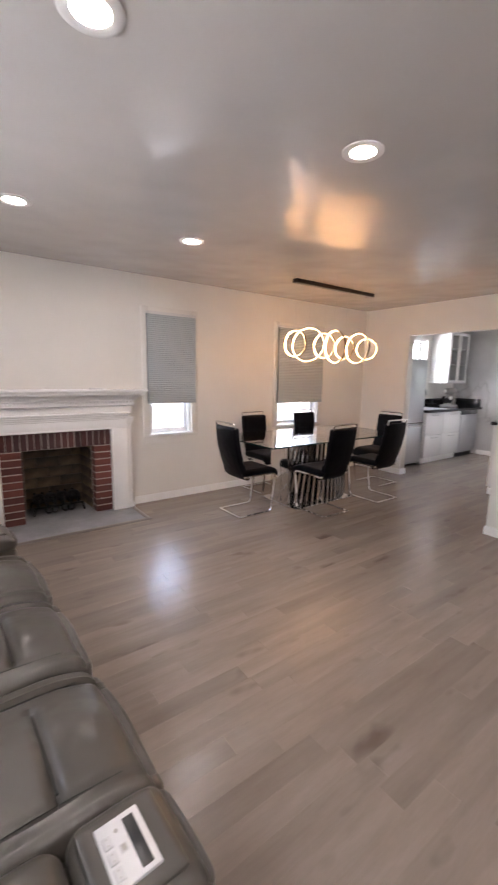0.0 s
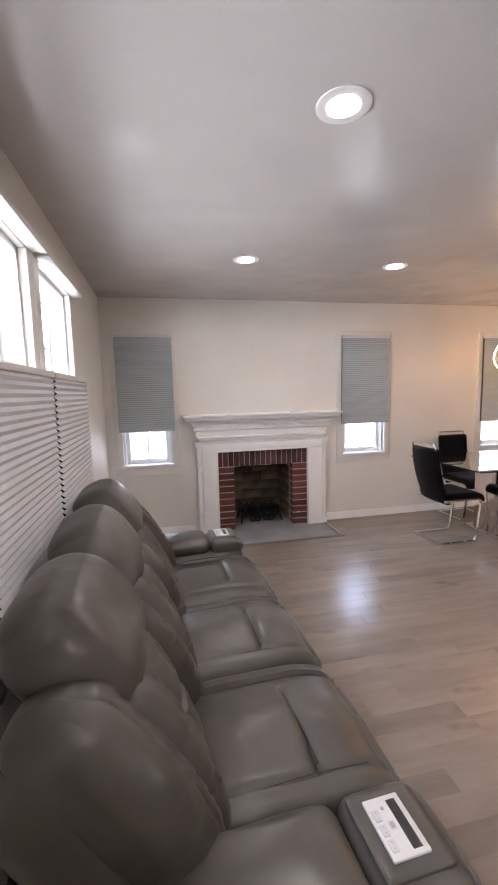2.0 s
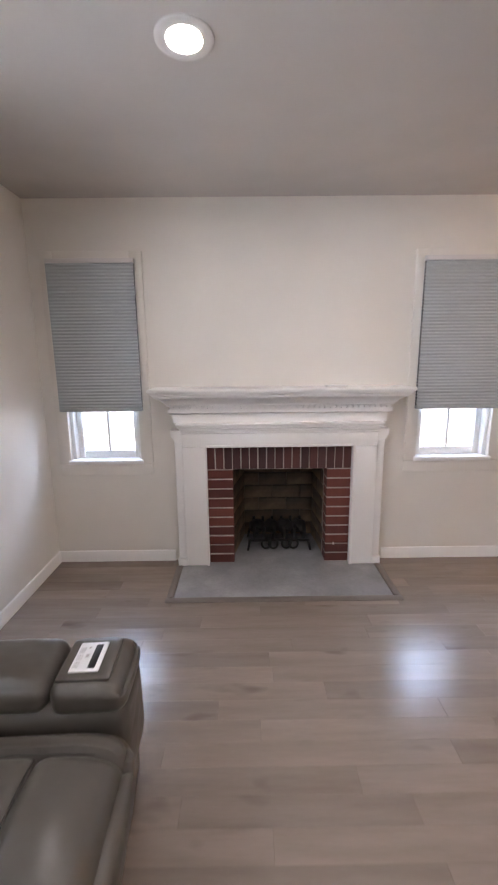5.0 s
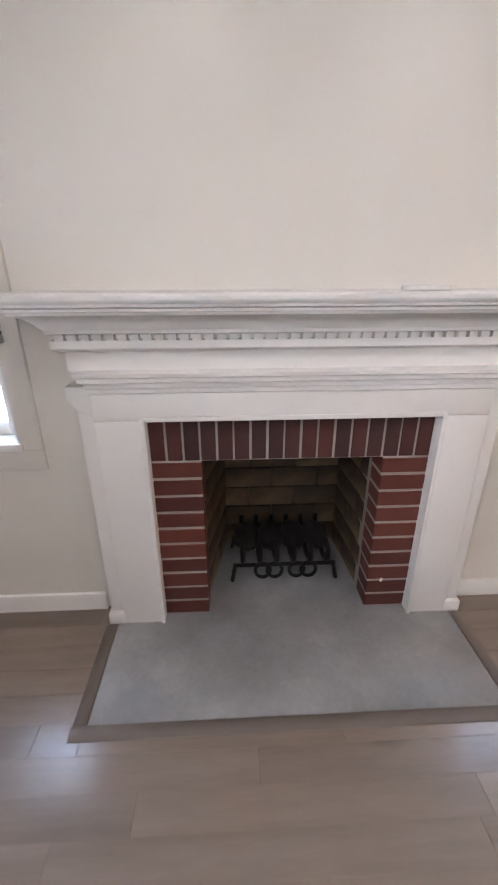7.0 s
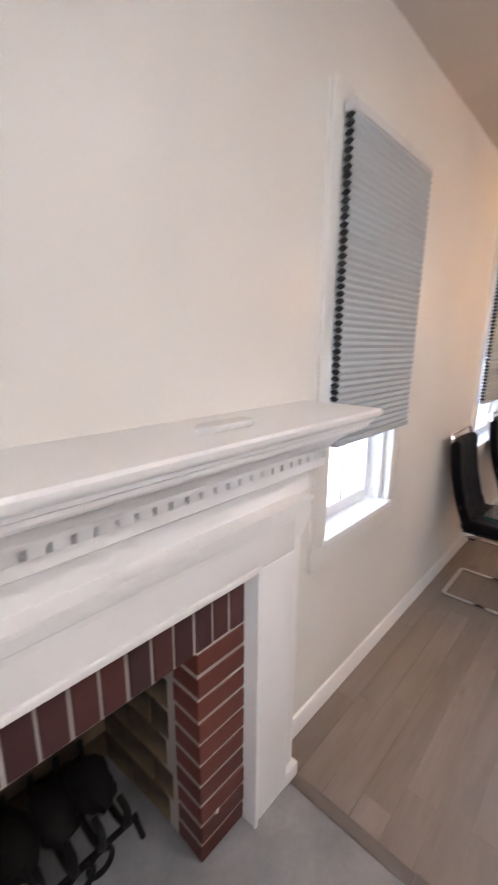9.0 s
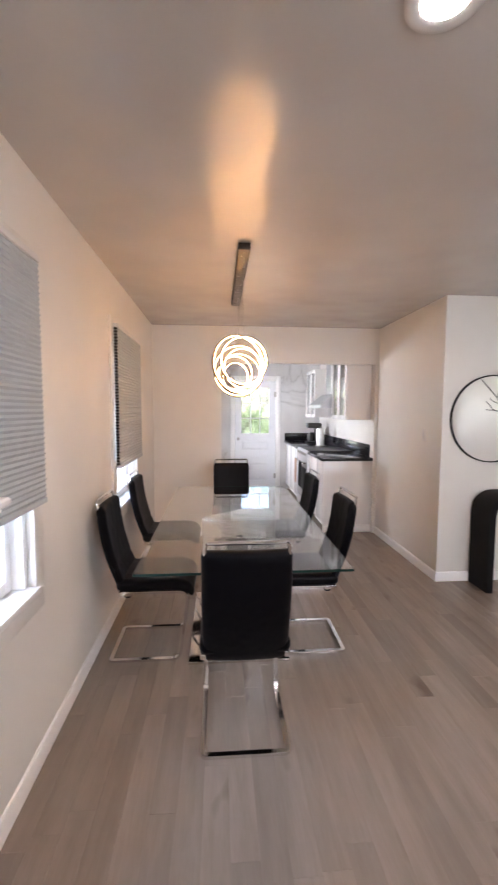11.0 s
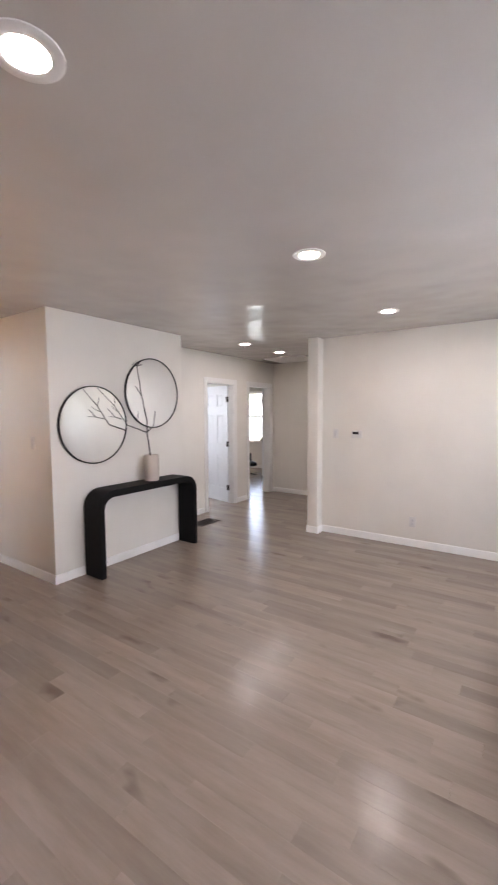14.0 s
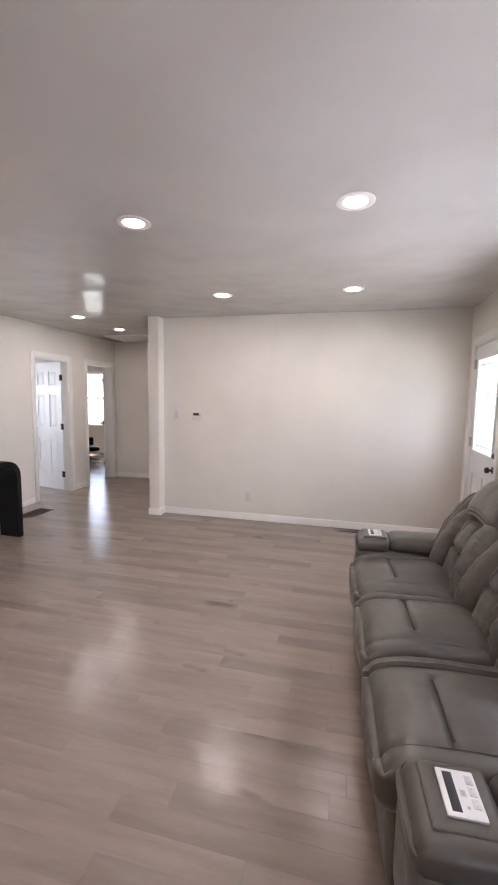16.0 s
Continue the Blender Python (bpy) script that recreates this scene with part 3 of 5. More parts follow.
def panelled_leaf(parent, w, h, t, panels, mat, glazed=None):
    """A door leaf in its own frame: hinge edge at x=0, thickness along y, with raised panels."""
    holes = list(panels) + ([glazed] if glazed else [])
    bm = wall_with_holes("x", 0, w, -t / 2, t / 2, 0.008, h, holes)
    leaf = part("leaf", bm, mat, parent, smooth=False)
    for x0, x1, z0, z1 in panels:
        bm = boxes((x0, x1, -t * 0.22, t * 0.22, z0, z1))
        for s in (-1, 1):
            m = 0.028
            q = bmesh.new()
            lo = [q.verts.new(p) for p in ((x0 + m * 0.6, s * t * 0.22, z0 + m * 0.6), (x1 - m * 0.6, s * t * 0.22, z0 + m * 0.6), (x1 - m * 0.6, s * t * 0.22, z1 - m * 0.6), (x0 + m * 0.6, s * t * 0.22, z1 - m * 0.6))]
            hi = [q.verts.new(p) for p in ((x0 + m * 1.6, s * t * 0.42, z0 + m * 1.6), (x1 - m * 1.6, s * t * 0.42, z0 + m * 1.6), (x1 - m * 1.6, s * t * 0.42, z1 - m * 1.6), (x0 + m * 1.6, s * t * 0.42, z1 - m * 1.6))]
            for i in range(4):
                q.faces.new((lo[i], lo[(i + 1) % 4], hi[(i + 1) % 4], hi[i]))
            q.faces.new(hi)
            me = bpy.data.meshes.new("tmp")
            q.to_mesh(me)
            q.free()
            bm.from_mesh(me)
            bpy.data.meshes.remove(me)
        part("panel", bm, mat, leaf, smooth=False)
    return leaf


def knob(parent, x, z, t, mat, r=0.027):
    for s in (-1, 1):
        prof = [(0.0, 0.066), (r * 0.7, 0.064), (r, 0.052), (r * 0.85, 0.036), (0.010, 0.028), (0.010, 0.008), (0.030, 0.007), (0.031, 0.0)]
        bm = lathe(prof, 20)
        bmesh.ops.transform(bm, matrix=Matrix.Translation((x, s * t / 2, z)) @ Matrix.Rotation(-s * math.pi / 2, 4, "X"), verts=bm.verts)
        part("door_knob", bm, mat, parent)


def hinges(parent, zs, t, mat, side=-1):
    for z in zs:
        bm = cylinder(0.008, 0.008, z - 0.045, z + 0.045, 10, m=Matrix.Translation((-0.006, side * (t / 2 + 0.006), 0)))
        box(-0.030, 0.03, side * t / 2 - 0.003, side * t / 2 + 0.003, z - 0.045, z + 0.045, bm=bm)
        part("hinge", bm, mat, parent)


def casing(name, along, a0, a1, top, face, out, depth, label="white painted door casing", room=(True, False)):
    """Jamb lining and face trim of a door hole."""
    c = thing(name, pose(0, 0, 0), label, "door frame", "", "structure")

    def b(s, e, d0, d1, lo, hi, bev=0.003):
        p, q = sorted((face + out * d0, face + out * d1))
        return box(*((s, e, p, q) if along == "x" else (p, q, s, e)), lo, hi, bev)

    part("jamb", b(a0, a0 + 0.018, -0.004, depth + 0.004, 0, top), TRIM, c)
    part("jamb", b(a1 - 0.018, a1, -0.004, depth + 0.004, 0, top), TRIM, c)
    part("head_jamb", b(a0 + 0.018, a1 - 0.018, -0.004, depth + 0.004, top - 0.018, top), TRIM, c)
    part("side_trim", b(a0 - 0.066, a0 + 0.006, -0.016, -0.0045, 0, top + 0.066), TRIM, c)
    part("side_trim", b(a1 - 0.006, a1 + 0.066, -0.016, -0.0045, 0, top + 0.066), TRIM, c)
    part("head_trim", b(a0 + 0.006, a1 - 0.006, -0.016, -0.0045, top - 0.006, top + 0.066), TRIM, c)
    return c


def six_panels(w, h):
    c = w / 2
    return [(a, b, z0, z1) for a, b in ((0.11, c - 0.05), (c + 0.05, w - 0.11)) for z0, z1 in ((0.24, 0.80), (0.98, 1.50), (1.62, h - 0.13))]


casing("door_frame_1", "y", DOOR_A[0], DOOR_A[1], 2.0, 3.755, 1, 0.125)
casing("door_frame_2", "y", DOOR_B[0], DOOR_B[1], 2.0, 3.755, 1, 0.125)
# bedroom doors swing into their rooms
d1 = thing("door_1", pose(3.862, DOOR_A[0] + 0.022, 0, 0, 0, 90 - 103), "white six-panel door standing open", "door", "", "structure")
leaf = panelled_leaf(d1, 0.655, 1.975, 0.035, six_panels(0.655, 1.975), DOORPAINT)
knob(leaf, 0.60, 0.95, 0.035, NICKEL)
hinges(leaf, (0.26, 1.0, 1.745), 0.035, DARKBRONZE, 1)
d2 = thing("door_2", pose(3.90, DOOR_B[0] + 0.010, 0, 0, 0, -57), "white six-panel door standing wide open", "door", "", "structure")
leaf = panelled_leaf(d2, 0.665, 1.975, 0.035, six_panels(0.665, 1.975), DOORPAINT)
knob(leaf, 0.61, 0.95, 0.035, NICKEL)
hinges(leaf, (0.26, 1.0, 1.745), 0.035, DARKBRONZE, 1)

# front door: upper leaded glass
casing("door_frame_3", "y", FRONT_DOOR[0], FRONT_DOOR[1], 2.04, WEST, -1, 0.2)
d3 = thing("door_3", pose(WEST - 0.03, FRONT_DOOR[0] + 0.022, 0, 0, 0, 90), "white front door with leaded obscured glass", "door", "", "structure")
leaf = panelled_leaf(d3, 0.775, 2.015, 0.045, [(0.11, 0.36, 0.2, 0.78), (0.42, 0.665, 0.2, 0.78)], DOORPAINT, (0.085, 0.69, 0.99, 1.90))
part("glass", box(0.085, 0.69, -0.004, 0.004, 0.99, 1.90), OBSCURED, leaf, "obscured glass").visible_shadow = False
part("glass_frame", boxes((0.07, 0.105, -0.032, -0.022, 0.975, 1.915), (0.67, 0.705, -0.032, -0.022, 0.975, 1.915), (0.105, 0.67, -0.032, -0.022, 0.975, 1.01), (0.105, 0.67, -0.032, -0.022, 1.88, 1.915), bevel=0.004), DOORPAINT, leaf)
came = bmesh.new()
for x0, z0, x1, z1 in ((0.15, 1.01, 0.15, 1.88), (0.62, 1.01, 0.62, 1.88), (0.105, 1.06, 0.67, 1.06), (0.105, 1.83, 0.67, 1.83), (0.15, 1.44, 0.30, 1.44), (0.47, 1.44, 0.62, 1.44), (0.385, 1.62, 0.385, 1.83), (0.385, 1.06, 0.385, 1.26)):
    tube([(x0, -0.007, z0), (x1, -0.007, z1)], 0.0035, 6, bm=came)
for r, zc in ((0.09, 1.44), (0.045, 1.44), (0.03, 1.60), (0.03, 1.28)):
    tube([(0.385 + r * 0.8 * math.cos(a * math.pi / 10), -0.007, zc + r * 1.3 * math.sin(a * math.pi / 10)) for a in range(20)], 0.0035, 6, True, came)
part("lead_came", came, NICKEL, leaf, "lead lines in the glass")
knob(leaf, 0.715, 0.90, 0.045, DARKMETAL)
part("deadbolt", lathe([(0.028, 0), (0.028, 0.008), (0.012, 0.012), (0.012, 0.02), (0, 0.02)], 18), DARKMETAL, leaf).matrix_basis = Matrix.Translation((0.715, -0.0225, 1.02)) @ Matrix.Rotation(math.pi / 2, 4, "X")
hinges(leaf, (0.25, 1.08, 1.85), 0.045, NICKEL, -1)

# back door in the kitchen: glazed above, three panels below
casing("door_frame_4", "y", BACK_DOOR[0], BACK_DOOR[1], 2.05, EAST, 1, 0.2)
d4 = thing("door_4", pose(EAST + 0.03, BACK_DOOR[0] + 0.022, 0, 0, 0, 90), "white back door with glass above three panels", "door", "", "structure")
lite = (0.12, 0.64, 1.05, 1.90)
leaf = panelled_leaf(d4, 0.755, 2.02, 0.042, [(0.11, 0.645, 0.16, 0.38), (0.11, 0.645, 0.45, 0.66), (0.11, 0.645, 0.73, 0.94)], DOORPAINT, lite)
bars = [(lite[0] + (lite[1] - lite[0]) * i / 3 - 0.009, lite[0] + (lite[1] - lite[0]) * i / 3 + 0.009, -0.014, 0.014, lite[2], lite[3]) for i in (1, 2)]
bars += [(lite[0], lite[1], -0.012, 0.012, lite[2] + (lite[3] - lite[2]) * j / 3 - 0.009, lite[2] + (lite[3] - lite[2]) * j / 3 + 0.009) for j in (1, 2)]
part("glazing_bars", boxes(*bars), DOORPAINT, leaf)
for i in range(3):
    for j in range(3):
        x0, x1 = (lite[0] + (lite[1] - lite[0]) * k / 3 for k in (i, i + 1))
        z0, z1 = (lite[2] + (lite[3] - lite[2]) * k / 3 for k in (j, j + 1))
        part("pane", box(x0, x1, -0.002, 0.002, z0, z1), OBSCURED, leaf).visible_shadow = False
knob(leaf, 0.70, 0.95, 0.042, NICKEL)
hinges(leaf, (0.25, 1.78), 0.042, NICKEL, 1)


# ---- recessed lamps ----
def recessed_lamp(x, y, r=0.094):
    t = thing("recessed_light", pose(x, y, CEIL), "white round recessed ceiling light, switched on", "ceiling light", "recessed ceiling lights")
    part("trim_ring", lathe([(r, -0.0003), (r, -0.004), (r - 0.006, -0.0065), (r - 0.014, -0.0072), (r - 0.032, -0.0066), (r - 0.037, -0.0050), (r - 0.037, -0.0004)], 36), WHITEPLASTIC, t)
    part("lens", lathe([(0.0, -0.0036), (r - 0.036, -0.0036), (r - 0.036, -0.0010), (0.0, -0.0010)], 36), LAMPGLOW, t, "glowing white lens")


for lx, ly in ((-0.40, 3.12), (0.795, 3.12), (-0.40, 1.50), (0.795, 1.50), (-0.40, -0.125), (0.795, -0.125), (2.876, -0.83), (2.876, -1.75)):
    recessed_lamp(lx, ly)


# ---- fireplace ----
def bands(profile, half, front, back):
    """A moulding that returns round both ends: rows of (projection, z)."""
    bm = bmesh.new()
    rings = []
    for pr, z in profile:
        rings.append([bm.verts.new(p) for p in ((-half - pr, back, z), (-half - pr, front - pr, z), (half + pr, front - pr, z), (half + pr, back, z))])
    for a, b in zip(rings, rings[1:]):
        for i in range(4):
            bm.faces.new((a[i], a[(i + 1) % 4], b[(i + 1) % 4], b[i]))
    bm.faces.new(rings[0])
    bm.faces.new(rings[-1])
    return bm


FX = 0.004
mantel = thing("fireplace_mantel", pose(FX, 0, 0), "white painted wooden fireplace mantel with dentil moulding", "mantel")
for s in (-1, 1):
    a, b = sorted((s * 0.498, s * 0.66))
    part("leg", box(a, b, 4.302, NORTH, 0, 0.868, 0.003), TRIM, mantel)
    a, b = sorted((s * 0.66, s * 0.715))
    part("backband", box(a, b, 4.318, NORTH, 0.0, 0.985, 0.008), TRIM, mantel)
    a, b = sorted((s * 0.655, s * 0.722))
    part("plinth", box(a, b, 4.298, NORTH, 0.0, 0.055, 0.006), TRIM, mantel)
    part("ear", prism([(s * 0.66, 0.90), (s * 0.70, 0.90), (s * 0.735, 0.945), (s * 0.735, 0.985), (s * 0.66, 0.985)], "y", 4.306, NORTH), TRIM, mantel)
part("lintel_board", box(-0.66, 0.66, 4.302, NORTH, 0.868, 0.962, 0.003), TRIM, mantel)
part("edge_bead", boxes((-0.512, -0.497, 4.293, 4.303, 0, 0.883), (0.497, 0.512, 4.293, 4.303, 0, 0.883), (-0.497, 0.497, 4.293, 4.303, 0.867, 0.883), bevel=0.003), TRIM, mantel)
part("lower_moulding", bands([(0, 0.958), (0.010, 0.966), (0.010, 0.978), (0.016, 0.984), (0.016, 0.996), (0.030, 1.004), (0.030, 1.016), (0.038, 1.022), (0.038, 1.032), (0.0, 1.038)], 0.655, 4.306, NORTH), TRIM, mantel)
part("frieze", bands([(0, 1.036), (0, 1.100)], 0.715, 4.304, NORTH), TRIM, mantel)
part("dentil_rail", bands([(0.0, 1.098), (0.018, 1.106), (0.022, 1.110), (0.022, 1.133), (0.003, 1.1335), (0.003, 1.152)], 0.718, 4.292, NORTH), TRIM, mantel)
dent = mesh_of("dentil", box(-0.0134, 0.0134, 4.269, 4.291, 1.1325, 1.151, 0.001, 1), TRIM)
for i in range(40):
    ob = new("dentil", dent)
    ob.parent = mantel
    ob.location = (-0.712 + 1.424 * i / 39, 0, 0)
part("crown", bands([(0.010, 1.150), (0.026, 1.154), (0.026, 1.164), (0.034, 1.172), (0.046, 1.186), (0.064, 1.200), (0.088, 1.210), (0.092, 1.218), (0.100, 1.220), (0.100, 1.228), (0.0, 1.229)], 0.722, 4.286, NORTH), TRIM, mantel)
part("shelf", bands([(0.100, 1.229), (0.108, 1.233), (0.108, 1.240), (0.118, 1.246), (0.124, 1.254), (0.124, 1.262), (0.119, 1.268)], 0.722, 4.286, NORTH), TRIM, mantel)
rem = prism([(0.0475 * math.copysign(1, c) * 1.0 + 0.026 * c if abs(c) > 1e-6 else 0.0475, 0.026 * s_) for c, s_ in ((math.cos(a * math.pi / 8 + 0.01), math.sin(a * math.pi / 8 + 0.01)) for a in range(16))], "z", 0, 0.013)
bmesh.ops.bevel(rem, geom=rem.edges[:], offset=0.003, segments=2, affect="EDGES")
tagged(new("remote_control", mesh_of("remote_control", rem, WHITEPLASTIC)), "small flat white remote lying on the mantel shelf", "remote control").location = (0.365, 4.27, 1.2685)

brick_meshes = {}


def brick(parent, x0, x1, y0, y1, z0, z1, mat, place=None):
    key = (round(x1 - x0, 3), round(y1 - y0, 3), round(z1 - z0, 3), mat.name)
    if key not in brick_meshes:
        w, d, h = (k / 2 for k in key[:3])
        brick_meshes[key] = mesh_of("brick", box(-w, w, -d, d, -h, h, 0.0025, 1), mat, False)
    ob = new("brick", brick_meshes[key])
    ob.parent = parent
    jig = prnd_b.uniform
    m = Matrix.Translation(((x0 + x1) / 2 + jig(-0.001, 0.001), (y0 + y1) / 2 + jig(-0.0015, 0.0015), (z0 + z1) / 2)) @ Euler((0, 0, radians(jig(-0.4, 0.4)))).to_matrix().to_4x4()
    ob.matrix_basis = (place @ m) if place is not None else m
    return ob


prnd_b = random.Random(9)
fp = thing("fireplace", pose(0, 0, 0), "red brick fireplace with sooty tan firebrick inside", "fireplace")
for bed in ((-0.50, -0.3195, 4.3475, 4.60, 0, 0.70), (0.3375, 0.508, 4.3475, 4.60, 0, 0.70), (-0.50, 0.508, 4.3475, 4.60, 0.701, 0.868)):
    part("mortar_bed", box(*bed), MORTAR, fp, "grey mortar", False)
part("firebox_shell", boxes((-0.62, -0.40, 4.602, 5.0, 0, 1.0), (0.42, 0.64, 4.602, 5.0, 0, 1.0), (-0.40, 0.42, 4.862, 5.0, 0, 1.0), (-0.40, 0.42, 4.602, 4.862, 0.80, 1.0)), SOOTMORTAR, fp, "sooty masonry", False)
n_sold = 17
for i in range(n_sold):
    x0 = -0.498 + 1.004 * i / n_sold
    brick(fp, x0 + 0.0042, x0 + 1.004 / n_sold - 0.0042, 4.344, 4.444, 0.704, 0.866, DARKBRICK)
for k in range(10):
    z0 = 0.070 * k
    brick(fp, -0.497, -0.318, 4.344, 4.450, z0 + 0.006, z0 + 0.065, REDBRICK)
    brick(fp, 0.336, 0.505, 4.344, 4.450, z0 + 0.006, z0 + 0.065, REDBRICK)
blot = bmesh.new()
bmesh.ops.create_icosphere(blot, subdivisions=2, radius=1)
for v in blot.verts:
    v.co = Vector((v.co.x * 0.007, v.co.y * 0.0025, v.co.z * 0.011)) * (1 + 0.3 * noise.noise(v.co * 2))
part("plaster_splash", blot, TRIM, fp, "small white plaster splash").location = (0.395, 4.344, 0.143)
# firebrick back and splayed sides
for k in range(7):
    off = 0.115 if k % 2 else 0.0
    z0 = 0.108 * k
    x = -0.36 - off
    while x < 0.40:
        a, b = max(x + 0.003, -0.30), min(x + 0.227, 0.36)
        if b - a > 0.02:
            brick(fp, a, b, 4.830, 4.858, z0 + 0.003, z0 + 0.105, FIREBRICK)
        x += 0.23
for p0, p1 in (((-0.322, 4.452), (-0.245, 4.832)), ((0.340, 4.452), (0.312, 4.832))):
    d = Vector((p1[0] - p0[0], p1[1] - p0[1], 0))
    s = -1 if p0[0] < 0 else 1
    place = Matrix.Translation((p0[0], p0[1], 0)) @ Matrix.Rotation(math.atan2(d.y, d.x), 4, "Z")
    for k in range(7):
        z0 = 0.108 * k
        u = -0.115 if k % 2 else 0.0
        while u < d.length:
            a, b = max(u + 0.003, 0.0), min(u + 0.225, d.length)
            if b - a > 0.02:
                brick(fp, a, b, *sorted((-s * 0.0, -s * 0.028)), z0 + 0.003, z0 + 0.105, FIREBRICK, place)
            u += 0.228
    side = box(0, d.length, *sorted((-s * 0.004, -s * 0.07)), 0, 0.80)
    bmesh.ops.transform(side, matrix=place, verts=side.verts)
    part("side_mortar", side, SOOTMORTAR, fp, smooth=False)

hearth = thing("hearth", pose(0, 0, 0), "smooth grey concrete hearth slab with wood edging", "hearth")
part("slab", box(-0.683, 0.683, 3.893, 4.99, -0.011, 0.004, 0.002), CONCRETE, hearth)
EDGING = painted("grey_brown_edging", (0.17, 0.14, 0.12), 0.45, 60, 0.1, 0.1)
edge = [(0.0, -0.01), (0.045, -0.01), (0.045, 0.003), (0.030, 0.010), (0.008, 0.012), (0.0, 0.008)]
part("edging", prism([(3.893 - u, z) for u, z in edge], "x", -0.728, 0.728), EDGING, hearth, "grey-brown wood edging")
for s in (-1, 1):
    part("edging", prism([(s * (0.683 + u), z) for u, z in edge], "y", 3.893, 4.292), EDGING, hearth, "grey-brown wood edging")

grate = thing("fireplace_grate", pose(0.02, 4.66, 0.004), "black iron fireplace grate with curled bars", "fire grate")
for y in (-0.12, 0.10):
    part("cross_bar", tube([(-0.235, y, 0.075), (0.235, y, 0.075)], 0.009, 8), BLACKIRON, grate)
    for s in (-1, 1):
        part("leg", tube([(s * 0.225, y, 0.078), (s * 0.24, y - 0.015 * (1 if y < 0 else -1), 0.0)], 0.009, 8), BLACKIRON, grate)
for i in range(6):
    x = -0.19 + 0.076 * i
    pts = rounded([(x, 0.14, 0.17), (x, 0.13, 0.085), (x, -0.10, 0.085), (x, -0.155, 0.12), (x, -0.15, 0.175), (x, -0.11, 0.18)], 0.03)
    part("bar", tube(pts, 0.011, 8), BLACKIRON, grate)
for x in (-0.10, 0.055):
    for dx in (0, 0.055):
        ring = [(x + dx + 0.034 * math.cos(a * math.pi / 9), -0.135, 0.055 + 0.038 * math.sin(a * math.pi / 9)) for a in range(18)]
        part("scroll", tube(ring, 0.008, 8, True), BLACKIRON, grate)
for i in range(4):
    bm = bmesh.new()
    bmesh.ops.create_icosphere(bm, subdivisions=3, radius=1)
    for v in bm.verts:
        q = v.co.copy()
        k = 1 + 0.22 * noise.noise(q * 2.2 + Vector((i * 7, 0, 0)))
        v.co = Vector((q.x * 0.062 * k, q.y * 0.10 * k, q.z * 0.045 * k))
    part("charred_lump", bm, BLACKIRON, grate).location = (-0.165 + 0.11 * i, 0.02, 0.135)


# ---- sofa ----
def puff(hx, hy, hz, r, bulge=(0, 0, 0), cuts=14, deform=None, m=None, bm=None):
    """A stuffed rounded block: half sizes, corner radius, bulge of each pair of faces, then a free deform in unit coordinates."""
    q = bmesh.new()
    bmesh.ops.create_cube(q, size=2.0)
    bmesh.ops.subdivide_edges(q, edges=q.edges[:], cuts=cuts, use_grid_fill=True)
    H = Vector((hx, hy, hz))
    for v in q.verts:
        u = v.co.copy()
        p = Vector(u[i] * H[i] for i in range(3))
        c = Vector(max(-(H[i] - r), min(H[i] - r, p[i])) for i in range(3))
        d = p - c
        if d.length > 1e-9:
            mx = max(abs(d[i]) for i in range(3))
            p = c + d.normalized() * min(r, mx)
        s = Vector((1 - u.x ** 2, 1 - u.y ** 2, 1 - u.z ** 2))
        p.x += math.copysign(bulge[0] * s.y * s.z, u.x) * (abs(u.x) > 0.01)
        p.y += math.copysign(bulge[1] * s.x * s.z, u.y) * (abs(u.y) > 0.01)
        p.z += math.copysign(bulge[2] * s.x * s.y, u.z) * (abs(u.z) > 0.01)
        if deform:
            p = deform(p, u)
        v.co = p
    if m is not None:
        bmesh.ops.transform(q, matrix=m, verts=q.verts)
    if bm is None:
        return q
    me = bpy.data.meshes.new("tmp")
    q.to_mesh(me)
    q.free()
    bm.from_mesh(me)
    bpy.data.meshes.remove(me)
    return bm


def groove(d, width, depth):
    return -depth * math.exp(-(d / width) ** 2)


def soft(p, amount=0.006, f=5.0, seed=0.0):
    return p + Vector((0, 0, 1)) * amount * noise.noise(Vector((p.x * f, p.y * f, p.z * f + seed))) + Vector((1, 0, 0)) * amount * 0.7 * noise.noise(Vector((p.x * f + 9, p.y * f, p.z * f + seed)))


def gathers(p, amount, u, seed):
    """Leather drawn into short folds across a stuffed roll, strongest at mid height of its front."""
    k = noise.noise(Vector((p.x * 7 + seed, p.y * 9, p.z * 34 + seed * 3)))
    k += 0.6 * noise.noise(Vector((p.x * 12, p.y * 16 + seed, p.z * 62)))
    p.x += amount * (1 - abs(k) * 2.2) * max(0.0, u.x) * (1 - u.z ** 4)
    return p


sofa = thing("sofa", pose(-0.510, 1.745, 0, 0, 0, 2.6), "grey-brown leather three-seat reclining sofa below the window", "sofa")
SEAM = leather("dark_seam", (0.03, 0.027, 0.023), 0.6)
SW = 0.543
SLIT = (1, 1, -1)
